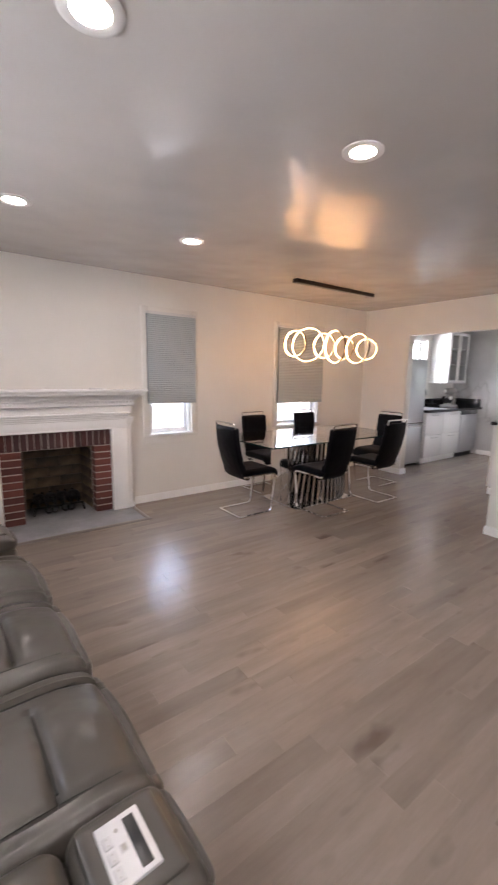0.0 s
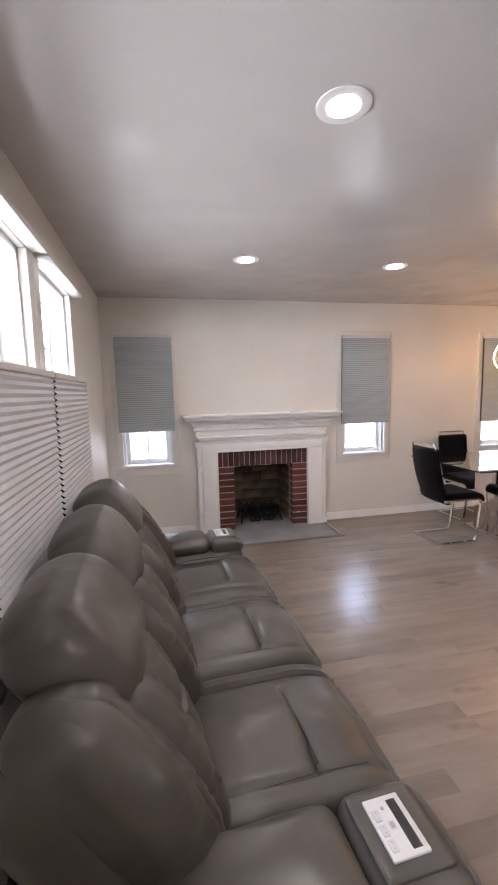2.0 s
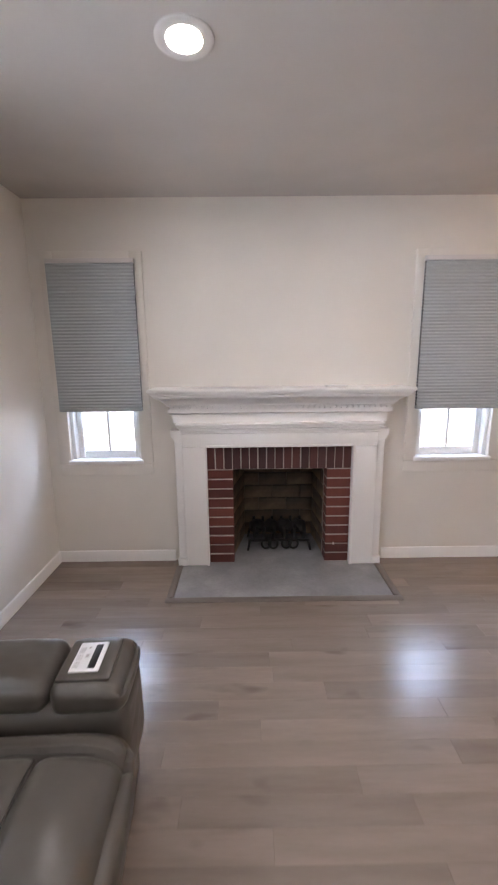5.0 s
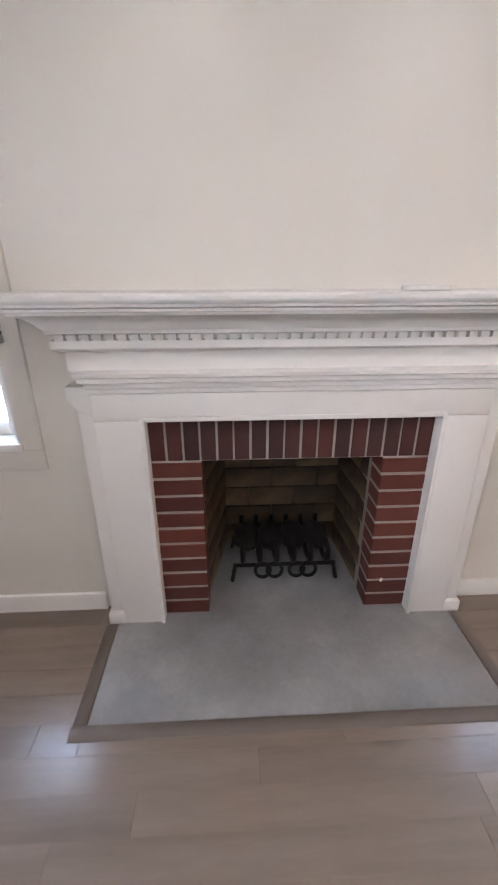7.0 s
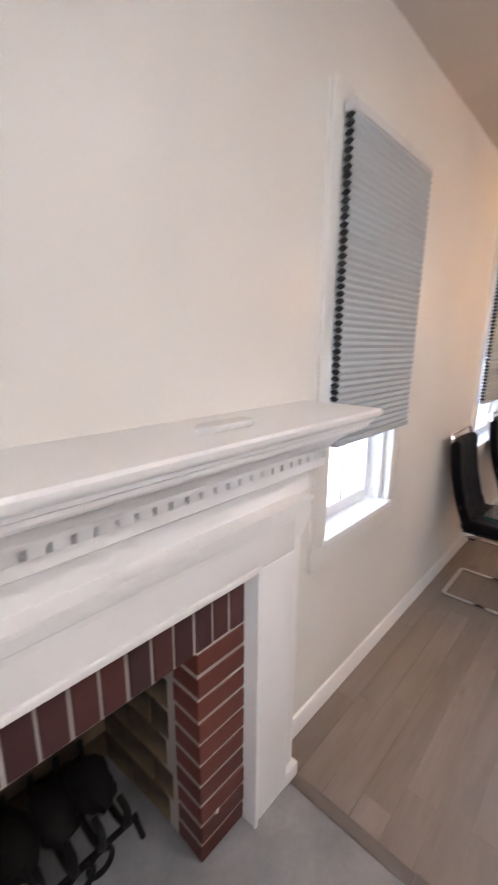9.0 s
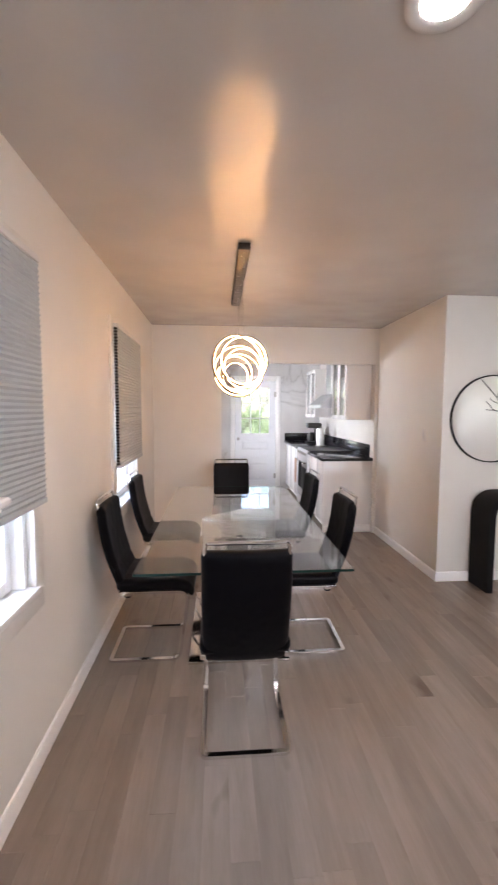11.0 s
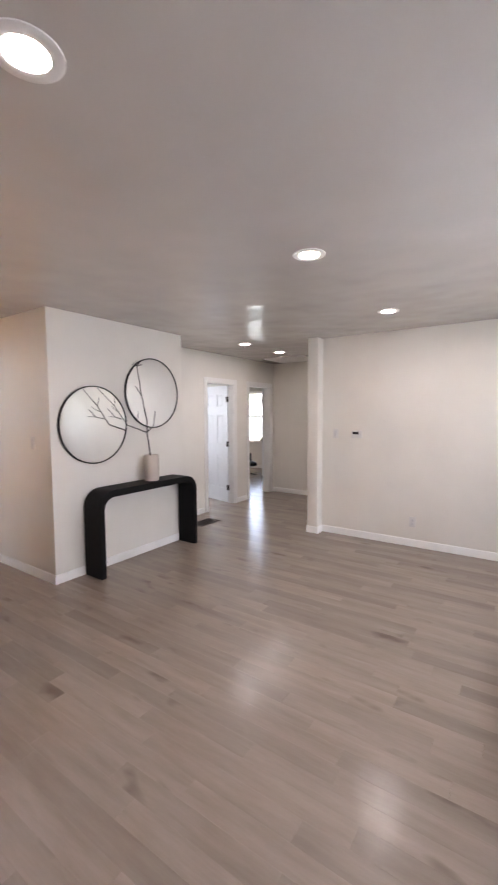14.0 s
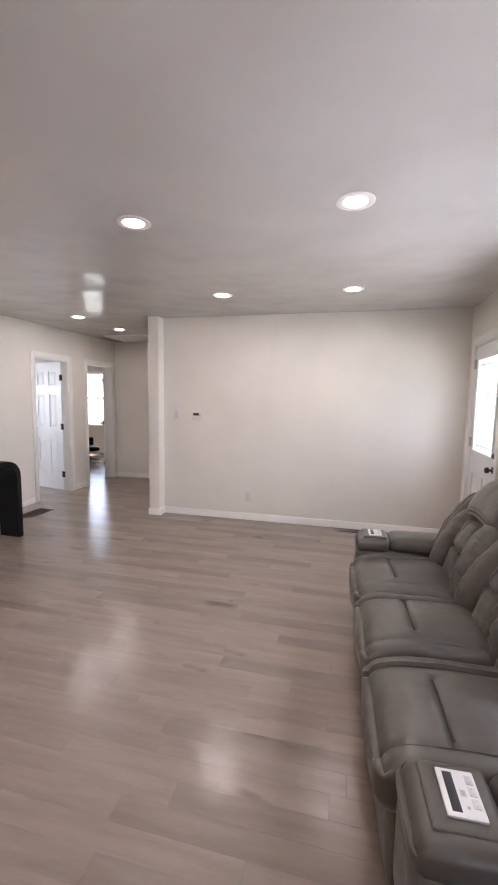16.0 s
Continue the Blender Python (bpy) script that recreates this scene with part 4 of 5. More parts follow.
# under-frame
part("base", box(-0.93, -0.05, -1.08, 1.08, 0.03, 0.33, 0.03, 3), SOFA, sofa)
for i in range(3):
    yc = -SW + SW * i

    def seat_shape(p, u, i=i):
        # wrap over the front edge, sink at the seams
        if u.z > 0:
            top = max(0.0, u.z)
            g = groove(p.y - 0.185, 0.009, 0.022) + groove(p.y + 0.185, 0.009, 0.022) + groove(abs(p.y) - 0.212, 0.006, 0.005)
            inner = abs(p.y) < 0.185
            g += groove(p.x - 0.05, 0.012, 0.018) * (1.0 if -0.188 < p.y * SLIT[i] < 0.125 else 0.0)
            p.z += g * top
            p.z += 0.016 * top * (math.cos(p.y / 0.185 * math.pi / 2) ** 2 if inner else 0.35)
            p.z -= 0.05 * max(0.0, u.x - 0.35) ** 2 * 2.2 * top
        return soft(p, 0.008, 6.0, i * 3.1)

    part("seat_cushion", puff(0.275, SW / 2 - 0.003, 0.095, 0.055, (0.02, 0, 0.012), 38, seat_shape, Matrix.Translation((-0.262, yc, 0.385))), SOFA, sofa)
    for yy in (-0.185, 0.185):
        part("seam", tube([(-0.47 + 0.40 * q / 8, yc + yy, 0.4685 + 0.012 * math.sin(q / 8 * math.pi)) for q in range(9)], 0.0015, 6), SEAM, sofa, "dark stitched seam")
    part("seam", tube([(-0.212, yc + SLIT[i] * (-0.165 + 0.27 * q / 6), 0.4865 + 0.003 * math.sin(q / 6 * math.pi)) for q in range(7)], 0.0034, 6), SEAM, sofa, "dark stitched seam")
    part("footrest_panel", puff(0.045, SW / 2 - 0.008, 0.15, 0.035, (0.012, 0, 0), 14, lambda p, u: soft(p, 0.006, 5), Matrix.Translation((-0.072, yc, 0.19))), SOFA, sofa)
    # reclined back
    lean = Matrix.Translation((-0.545, yc, 0.43)) @ Matrix.Rotation(radians(-24), 4, "Y")

    def shell_shape(p, u):
        p.x -= 0.03 * max(0.0, u.z) ** 2
        return soft(p, 0.006, 4.0)

    wide, shift = (SW / 2 - 0.004, 0.0) if i == 1 else (0.335, 0.070 * (1 if i else -1))
    back = part("backrest", puff(0.105, wide, 0.285, 0.07, (0.012, 0, 0.01), 20, shell_shape, lean @ Matrix.Translation((-0.12, shift, 0.23))), SOFA, sofa)
    if i != 1:
        sd = 1 if i else -1

        def wing_shape(p, u, sd=sd):
            p.y -= sd * (0.03 * max(0.0, u.z) ** 2 + 0.06 * max(0.0, -u.z))
            p.x -= 0.05 * max(0.0, u.z)
            p.x += 0.02 * (1 - u.z ** 2)
            p.x += groove(p.y + sd * 0.012, 0.006, 0.009) * max(0.0, u.x)
            return gathers(soft(p, 0.008, 9.0, sd), 0.0055, u, sd)

        part("back_wing", puff(0.100, 0.100, 0.300, 0.085, (0, 0, 0), 34, wing_shape, lean @ Matrix.Translation((-0.030, sd * 0.315, 0.262))), SOFA, back)

    def lumbar_shape(p, u):
        # a shield: narrow below, with one stitched cross line
        p.y *= 1.0 + 0.32 * u.z
        p.x += (groove(p.z - 0.02, 0.010, 0.022) + groove(abs(p.y) - 0.062, 0.010, 0.007)) * max(0.0, u.x) ** 3
        return gathers(soft(p, 0.007, 8.0, 2.0 + i), 0.0035, u, 4.0 + i)

    part("lumbar_pad", puff(0.065, 0.125, 0.215, 0.050, (0.028, 0, 0), 34, lumbar_shape, lean @ Matrix.Translation((-0.005, 0, 0.175))), SOFA, back)
    for s in (-1, 1):
        def bolster_shape(p, u, s=s):
            # wide at the seat, drawn in under the head cushion
            p.y -= s * 0.035 * u.z
            p.x += 0.022 * (1 - u.z ** 2) - 0.02 * max(0.0, u.z)
            return gathers(soft(p, 0.007, 9.0, s + i * 2.0), 0.006, u, s * 1.7 + i)
        part("side_bolster", puff(0.080, 0.078, 0.245, 0.062, (0.010, 0, 0), 34, bolster_shape, lean @ Matrix.Translation((0.0, s * 0.192, 0.205))), SOFA, back)

    def head_shape(p, u):
        # a broad pillow whose lower corners hang down beside the lumbar shield
        d = (abs(u.x) ** 2.4 + abs(u.y) ** 4.5 + abs(u.z) ** 2.8) ** (1 / 3.0)
        e = u / max(d, 1e-6)
        ln = max(abs(e.x), abs(e.y), abs(e.z), 1e-6)
        e = e * min(1.0, 1.0 / ln)
        low = max(0.0, -e.z)
        p = Vector((e.x * 0.118 - 0.035 * e.z, e.y * 0.262 * (1 - 0.10 * max(0.0, e.z) ** 2), e.z * 0.160))
        p.z -= low * (0.075 * abs(e.y) ** 2 - 0.012)
        p.x += groove(p.z + 0.105 + 0.06 * e.y ** 2, 0.008, 0.012) * max(0.0, e.x)
        p.x += groove(p.z + 0.082 + 0.06 * e.y ** 2, 0.006, 0.004) * max(0.0, e.x)
        return soft(p, 0.006, 6.0, 1.0 + i)

    part("headrest", puff(0.115, 0.268, 0.162, 0.10, (0, 0, 0), 36, head_shape, lean @ Matrix.Translation((-0.045, 0, 0.528))), SOFA, back)

for s in (-1, 1):
    ya = s * 0.972

    def arm_shape(p, u):
        # the arm's front curls down and back
        p.x -= 0.10 * max(0.0, -u.z) ** 2 * max(0.0, u.x)
        return soft(p, 0.004, 5.0)

    arm = part("arm", puff(0.455, 0.130, 0.235, 0.055, (0, 0.012, 0), 22, arm_shape, Matrix.Translation((-0.48, ya, 0.255))), SOFA, sofa)
    part("arm_pad", puff(0.190, 0.120, 0.052, 0.046, (0, 0.004, 0.012), 24, lambda p, u: soft(p, 0.005, 6.0), Matrix.Translation((-0.432, ya - s * 0.004, 0.512))), SOFA, arm)
    part("rear_pad", puff(0.105, 0.116, 0.050, 0.042, (0, 0.004, 0.008), 20, lambda p, u: soft(p, 0.005, 6.0), Matrix.Translation((-0.735, ya - s * 0.004, 0.492))), SOFA, arm)

    def console_shape(p, u):
        p.z -= 0.030 * max(0.0, u.x) ** 3 * max(0.0, u.z)
        return p

    part("arm_console", puff(0.106, 0.120, 0.050, 0.036, (0.006, 0.003, 0.002), 20, console_shape, Matrix.Translation((-0.130, ya - s * 0.004, 0.506))), SOFA, arm)
    part("console_lid", puff(0.078, 0.088, 0.0075, 0.007, (0, 0, 0), 12, None, Matrix.Translation((-0.146, ya - s * 0.008, 0.5565))), SOFA, arm, "raised leather plate")
    pan = part("control_panel", box(-0.043, 0.043, -0.062, 0.062, -0.003, 0.005, 0.003), PANELWHITE, arm, "white control panel with black slot")
    pan.matrix_basis = Matrix.Translation((-0.150, ya - s * 0.01, 0.5655))
    part("slot", box(0.008, 0.030, -0.052, 0.050, 0.0035, 0.0057, 0.001), BLACKPLASTIC, pan, "black slot")
    for j in range(3):
        part("button", box(-0.036, -0.020, -0.036 + 0.030 * j - 0.012, -0.036 + 0.030 * j + 0.012, 0.004, 0.0068, 0.0012), BUTTON, pan)
        for q in (-0.006, 0.006):
            part("button_mark", box(-0.0295, -0.0265, -0.036 + 0.030 * j + q - 0.0014, -0.036 + 0.030 * j + q + 0.0014, 0.0066, 0.0071), NICKEL, pan)
    part("socket", box(-0.013, 0.001, -0.009, 0.009, 0.004, 0.0056, 0.0008), BUTTON, pan)
    part("socket_port", box(-0.010, -0.002, -0.006, 0.006, 0.0054, 0.0061), NICKEL, pan)
    part("power_button", cylinder(0.004, 0.004, 0.004, 0.0058, 12, m=Matrix.Translation((-0.008, 0.036, 0))), NICKEL, pan)
    for j in range(7):
        a = j / 6
        stud = lathe([(0.010, 0.0), (0.008, 0.003), (0.0, 0.009)], 4)
        bmesh.ops.transform(stud, matrix=Matrix.Translation((-0.062 - 0.055 * a * a, s * 1.1035, 0.43 - 0.20 * a)) @ Matrix.Rotation(-s * math.pi / 2, 4, "X"), verts=stud.verts)
        part("stud", stud, CHROME, arm, "pyramid nail head")


# ---- dining chairs ----
def dining_chair():
    """Cantilever chair that faces +x; its floor bar lies at x = 0."""
    c = thing("dining_chair", pose(0, 0, 0), "black leatherette cantilever dining chair with chrome frame", "chair", "chairs round the table")
    w = 0.184
    half = [(0.07, -w, 0.425), (0.455, -w, 0.425), (0.405, -w, 0.013), (0.0, -w, 0.013)]
    path = half + [(x, -y, z) for x, y, z in reversed(half)]
    part("frame", tube(rounded(path, [0.06, 0.05, 0.02, 0.02, 0.05, 0.06], 6), 0.0165, 4, flat=0.62, turn=math.pi / 4), CHROME, c, "bent chrome tube")

    def seat_shape(p, u):
        p.z -= 0.05 * max(0.0, u.x - 0.45) ** 2 * 3
        if u.z > 0:
            p.z += groove(p.y, 0.006, 0.0) - 0.008 * (1 - u.y ** 2) * (1 - u.x ** 2)
        return p

    part("seat", puff(0.225, 0.20, 0.034, 0.03, (0, 0, 0.006), 16, seat_shape, Matrix.Translation((0.265, 0, 0.462))), BLACKSEAT, c)

    def back_shape(p, u):
        t = (u.z + 1) / 2
        p.x += 0.09 - 0.145 * t - 0.05 * math.sin(t * math.pi) * 0.6 + 0.030 * (u.y ** 2) * 0.5
        if u.x > 0:
            for zz in (-0.09, 0.03, 0.15):
                p.x += groove(p.z - zz, 0.006, 0.005)
        return p

    part("backrest", puff(0.027, 0.186, 0.272, 0.024, (0.004, 0, 0), 20, back_shape, Matrix.Translation((0.0, 0, 0.655))), BLACKSEAT, c)
    hp = rounded([(-0.052, -0.170, 0.905), (-0.066, -0.168, 0.962), (-0.066, 0.168, 0.962), (-0.052, 0.170, 0.905)], 0.018, 4)
    part("handle", tube(hp, 0.0085, 8), CHROME, c, "chrome handle bar")
    for s in (-1, 1):
        part("bracket", box(0.055, 0.125, s * w - 0.013, s * w + 0.013, 0.405, 0.432, 0.004), CHROME, c)
    return c


first = dining_chair()
first.matrix_world = pose(1.447, 3.535, 0, 0, 0, 0)
for x, y, r in ((2.335, 4.285, -90), (2.350, 2.885, 90), (3.235, 4.300, -90), (3.235, 2.895, 90), (4.05, 3.520, 180)):
    copy_thing(first, pose(x, y, 0, 0, 0, r))

# ---- dining table ----
table = thing("dining_table", pose(2.62, 3.53, 0), "rectangular clear glass dining table on polished steel base", "table")
top = box(-1.03, 1.03, -0.5, 0.5, 0.748, 0.760)
tb = part("tabletop", top, [TABLEGLASS, GLASSEDGE], table, "clear glass top with dark edge", False)
tb.visible_shadow = False
for p in tb.data.polygons:
    p.material_index = 0 if abs(p.normal.z) > 0.5 else 1
part("base_plate", box(-0.52, 0.40, -0.30, 0.30, 0.0, 0.018, 0.004), POLISHED, table)
part("end_slab", box(-0.515, -0.485, -0.15, 0.15, 0.018, 0.742, 0.004), POLISHED, table)
slat = mesh_of("slat", box(-0.013, 0.013, -0.5, 0.5, -0.36, 0.36, 0.003, 1), POLISHED)
for i in range(18):
    t = i / 17
    ob = new("slat", slat)
    ob.parent = table
    ob.matrix_basis = Matrix.Translation((-0.40 + 0.72 * t, 0.03 - 0.10 * t, 0.380)) @ Matrix.Rotation(radians(-34 + 68 * t), 4, "Z") @ Matrix.Rotation(radians(14 - 28 * t), 4, "Y") @ Matrix.Diagonal((1, 0.26 + 0.24 * math.sin(t * math.pi), 1, 1))
for x in (-0.5, 0.0, 0.34):
    part("glass_pad", cylinder(0.022, 0.022, 0.742, 0.748, 16, m=Matrix.Translation((x, 0, 0))), CHROME, table)

# ---- ring pendant ----
pend = thing("pendant_light", pose(0, 3.50, 0), "ring pendant light with warm glowing hoops under a dark bar", "pendant light")
bar = part("canopy", box(2.22, 3.50, -0.035, 0.035, 2.402, 2.4395, 0.003), DARKMETAL, pend, "long dark metal bar")
part("mirror_plate", box(2.225, 3.495, -0.031, 0.031, 2.3995, 2.4015, 0.0005), metal("dull_steel", (0.13, 0.125, 0.12), 0.38), bar, "dull steel underside")
for i in range(7):
    part("cable_grip", cylinder(0.0055, 0.0055, 2.391, 2.3993, 10, m=Matrix.Translation((2.30 + 0.185 * i, 0.012 * (-1) ** i, 0))), CHROME, bar)
RING = metal("dark_brass", (0.16, 0.12, 0.07), 0.35)


def hoop(r0, r1, w):
    bm = bmesh.new()
    k = 56
    rings = [[bm.verts.new((x, r * math.cos(2 * math.pi * i / k), r * math.sin(2 * math.pi * i / k))) for i in range(k)] for r, x in ((r0, -w), (r1, -w), (r1, w), (r0, w))]
    for a, b in zip(rings, rings[1:] + rings[:1]):
        for i in range(k):
            bm.faces.new((a[i], a[(i + 1) % k], b[(i + 1) % k], b[i]))
    return bm


for i, (x, r, yaw) in enumerate(((2.25, 0.145, 10), (2.46, 0.190, 26), (2.68, 0.142, 12), (2.88, 0.190, -9), (3.06, 0.138, 4), (3.26, 0.184, -2), (3.46, 0.132, 24))):
    rg = part("ring", hoop(r - 0.006, r, 0.010), RING, pend, "thin dark brass hoop")
    m = Matrix.Translation((x, 0.02 * math.sin(i * 2.1), 1.775)) @ Matrix.Rotation(radians(yaw), 4, "Z") @ Matrix.Rotation(radians(4 * math.sin(i * 1.7)), 4, "Y")
    rg.matrix_basis = m
    part("led_strip", hoop(r - 0.0095, r - 0.0065, 0.0060), RINGGLOW, rg, "warm glowing strip")
    part("cable", tube([(0, 0, r), (0, 0, 2.402 - 1.775)], 0.0005, 5), NICKEL, rg)

# ---- console table, vase, mirrors ----
cons_t = thing("console_table", pose(3.0, 0.825, 0), "black waterfall console table with rounded corners", "console table")


def arch(half, top, rad):
    pts = [(-half, 0.0)]
    for c, s0 in ((-1, 180), (1, 90)):
        for k in range(9):
            a = radians(s0 - 90 * k / 8)
            pts.append((c * (half - rad) + rad * math.cos(a), top - rad + rad * math.sin(a)))
    return pts + [(half, 0.0)]


outer, inner = arch(0.655, 0.812, 0.165), arch(0.600, 0.745, 0.110)
bm = bmesh.new()
sides = []
for x in (-0.125, 0.125):
    sides.append(([bm.verts.new((x, u, z)) for u, z in outer], [bm.verts.new((x, u, z)) for u, z in inner]))
k = len(outer)
for i in range(k - 1):
    (o0, n0), (o1, n1) = sides
    bm.faces.new((o0[i], o0[i + 1], n0[i + 1], n0[i]))
    bm.faces.new((o1[i], o1[i + 1], n1[i + 1], n1[i]))
    bm.faces.new((o0[i], o0[i + 1], o1[i + 1], o1[i]))
    bm.faces.new((n0[i], n0[i + 1], n1[i + 1], n1[i]))
for i in (0, -1):
    bm.faces.new((sides[0][0][i], sides[0][1][i], sides[1][1][i], sides[1][0][i]))
bmesh.ops.recalc_face_normals(bm, faces=bm.faces)
bmesh.ops.bevel(bm, geom=[e for e in bm.edges if len(e.link_faces) == 2 and e.calc_face_angle(0) > 1.0], offset=0.004, segments=2, affect="EDGES")
part("frame", bm, BLACKWOOD, cons_t)

vase = thing("vase", pose(2.995, 0.745, 0.812), "beige ribbed ceramic cylinder vase holding a bare branch", "vase")
vb = bmesh.new()
seg = 96
prof = [(0.060, 0.0), (0.074, 0.004), (0.076, 0.02), (0.076, 0.268), (0.074, 0.274), (0.068, 0.274), (0.066, 0.262), (0.064, 0.03), (0.0, 0.028)]
rings = []
for j, (r, z) in enumerate(prof):
    rings.append([vb.verts.new(((r - (0.0022 if i % 2 and 1 < j < 4 else 0)) * math.cos(2 * math.pi * i / seg), (r - (0.0022 if i % 2 and 1 < j < 4 else 0)) * math.sin(2 * math.pi * i / seg), z)) for i in range(seg)])
for a, b in zip(rings, rings[1:]):
    for i in range(seg):
        vb.faces.new((a[i], a[(i + 1) % seg], b[(i + 1) % seg], b[i]))
vb.faces.new(rings[0])
bmesh.ops.remove_doubles(vb, verts=vb.verts, dist=1e-6)
part("body", vb, CERAMIC, vase)
twigs = thing("branch", pose(2.995, 0.745, 0.845), "bare dark branch with forked twigs in a vase", "branch")


def twig(pts, r0, r1, nm="twig"):
    pts = [(x, y - 0.745, z - 0.845) for x, y, z in pts]
    fine = []
    for (a, b) in zip(pts, pts[1:]):
        for i in range(5):
            p = Vector(a).lerp(Vector(b), i / 5)
            fine.append(p + Vector((0.004 * noise.noise(p * 19), 0.006 * noise.noise(p * 17 + Vector((5, 0, 0))), 0.0)))
    fine.append(Vector(pts[-1]))
    n_ = len(fine)
    part(nm, tube(fine, [r0 + (r1 - r0) * i / (n_ - 1) for i in range(n_)], 7), BARK, twigs)


twig([(0, 0.745, 0.85), (0, 0.762, 1.09), (0, 0.80, 1.32), (0.0, 0.797, 1.44), (0.01, 0.853, 1.70), (0.02, 0.90, 2.01)], 0.0085, 0.004, "stem")
twig([(0, 0.80, 1.325), (-0.01, 1.06, 1.41), (0.0, 1.20, 1.60), (0.02, 1.385, 1.775)], 0.0065, 0.0025)
twig([(0, 1.20, 1.60), (0.01, 1.186, 1.69)], 0.0035, 0.002)
twig([(0, 1.12, 1.47), (-0.02, 1.21, 1.49), (-0.02, 1.264, 1.545), (-0.02, 1.29, 1.568)], 0.004, 0.002)
twig([(-0.02, 1.21, 1.49), (-0.03, 1.285, 1.495)], 0.003, 0.002)
twig([(0, 1.16, 1.54), (-0.02, 1.23, 1.575), (-0.03, 1.25, 1.60)], 0.003, 0.0018)
twig([(0.01, 0.853, 1.70), (0.01, 0.93, 1.80)], 0.0045, 0.003)
twig([(0, 0.80, 1.325), (0, 0.711, 1.39), (0, 0.68, 1.55)], 0.0055, 0.003)
for dy, dz in ((0.03, 0.03), (-0.03, 0.035), (0.0, 0.05), (-0.05, 0.015), (0.045, 0.01)):
    twig([(0.02, 0.90, 2.005), (0.02 + dy * 0.3, 0.90 + dy, 2.005 + dz)], 0.0035, 0.0045)


def round_mirror(y, z, r):
    t = thing("round_mirror", pose(3.143, y, z), "round wall mirror in a thin black metal frame", "mirror", "round mirrors above the console")
    turn = Matrix.Rotation(-math.pi / 2, 4, "Y")
    g = lathe([(0.0, 0.016), (r - 0.004, 0.016), (r - 0.004, 0.0), (0.0, 0.0)], 72)
    bmesh.ops.transform(g, matrix=turn, verts=g.verts)
    part("glass", g, MIRROR, t)
    f = lathe([(r - 0.004, 0.0), (r - 0.004, 0.022), (r + 0.006, 0.022), (r + 0.006, 0.0), (r - 0.004, 0.0)], 72)
    bmesh.ops.transform(f, matrix=turn, verts=f.verts)
    part("frame", f, BLACKIRON, t)


round_mirror(1.325, 1.416, 0.366)
round_mirror(0.583, 1.742, 0.372)


# ---- kitchen, north side ----
fridge = thing("refrigerator", pose(5.24, 3.86, 0), "grey stainless refrigerator with freezer drawer below", "refrigerator")
part("body", box(-0.26, 0.26, 0.06, 0.53, 0.03, 1.73, 0.008), STEEL, fridge)
part("toe_grille", box(-0.25, 0.25, 0.08, 0.5, 0.0, 0.03), BLACKPLASTIC, fridge)
up = part("upper_door", box(-0.26, 0.26, 0.0, 0.056, 0.70, 1.73, 0.012), STEEL, fridge)
lo = part("lower_door", box(-0.26, 0.26, 0.0, 0.056, 0.04, 0.68, 0.012), STEEL, fridge)
part("handle_groove", box(-0.25, 0.25, -0.006, 0.03, 0.644, 0.672, 0.004), NICKEL, lo)
part("handle_groove", box(-0.25, 0.25, -0.004, 0.03, 0.704, 0.716, 0.003), BLACKPLASTIC, up)


def handle_bar(parent, x0, x1, y, z, mat=None):
    bm = tube(rounded([(x0, y, z), (x0, y - 0.028, z), (x1, y - 0.028, z), (x1, y, z)], 0.012, 3), 0.005, 8)
    part("handle", bm, mat or NICKEL, parent, "brushed metal handle")


def drawer_unit(x0, x1, rows):
    u = thing("kitchen_drawer_unit", pose((x0 + x1) / 2, 3.82, 0), "white kitchen drawer unit with slim metal handles", "cabinet", "kitchen base cabinets")
    w = (x1 - x0) / 2
    part("body", box(-w, w, 0.02, 0.57, 0.10, 0.865, 0.002), CABINET, u)
    part("toe_kick", box(-w, w, 0.06, 0.55, 0.0, 0.10), TRIM, u)
    for z0, z1 in rows:
        d = part("drawer_front", box(-w + 0.003, w - 0.003, 0.0, 0.019, z0, z1, 0.003), CABINET, u)
        handle_bar(d, -0.09, 0.09, 0.0, z1 - 0.04)
    return u


drawer_unit(5.52, 6.06, ((0.11, 0.48), (0.485, 0.86)))
drawer_unit(6.065, 6.66, ((0.11, 0.48), (0.485, 0.86)))
dw = thing("dishwasher", pose(6.97, 3.82, 0), "stainless steel dishwasher under the black worktop", "dishwasher")
part("body", box(-0.30, 0.30, 0.03, 0.56, 0.08, 0.865), STEEL, dw)
part("door", box(-0.298, 0.298, -0.005, 0.028, 0.11, 0.78, 0.006), STEEL, dw)
part("control_strip", box(-0.298, 0.298, -0.005, 0.028, 0.785, 0.862, 0.006), BLACKPLASTIC, dw, "black control strip")
part("toe_kick", box(-0.298, 0.298, 0.05, 0.5, 0.0, 0.08), BLACKPLASTIC, dw)
handle_bar(dw, -0.24, 0.24, 0.0, 0.745, STEEL)

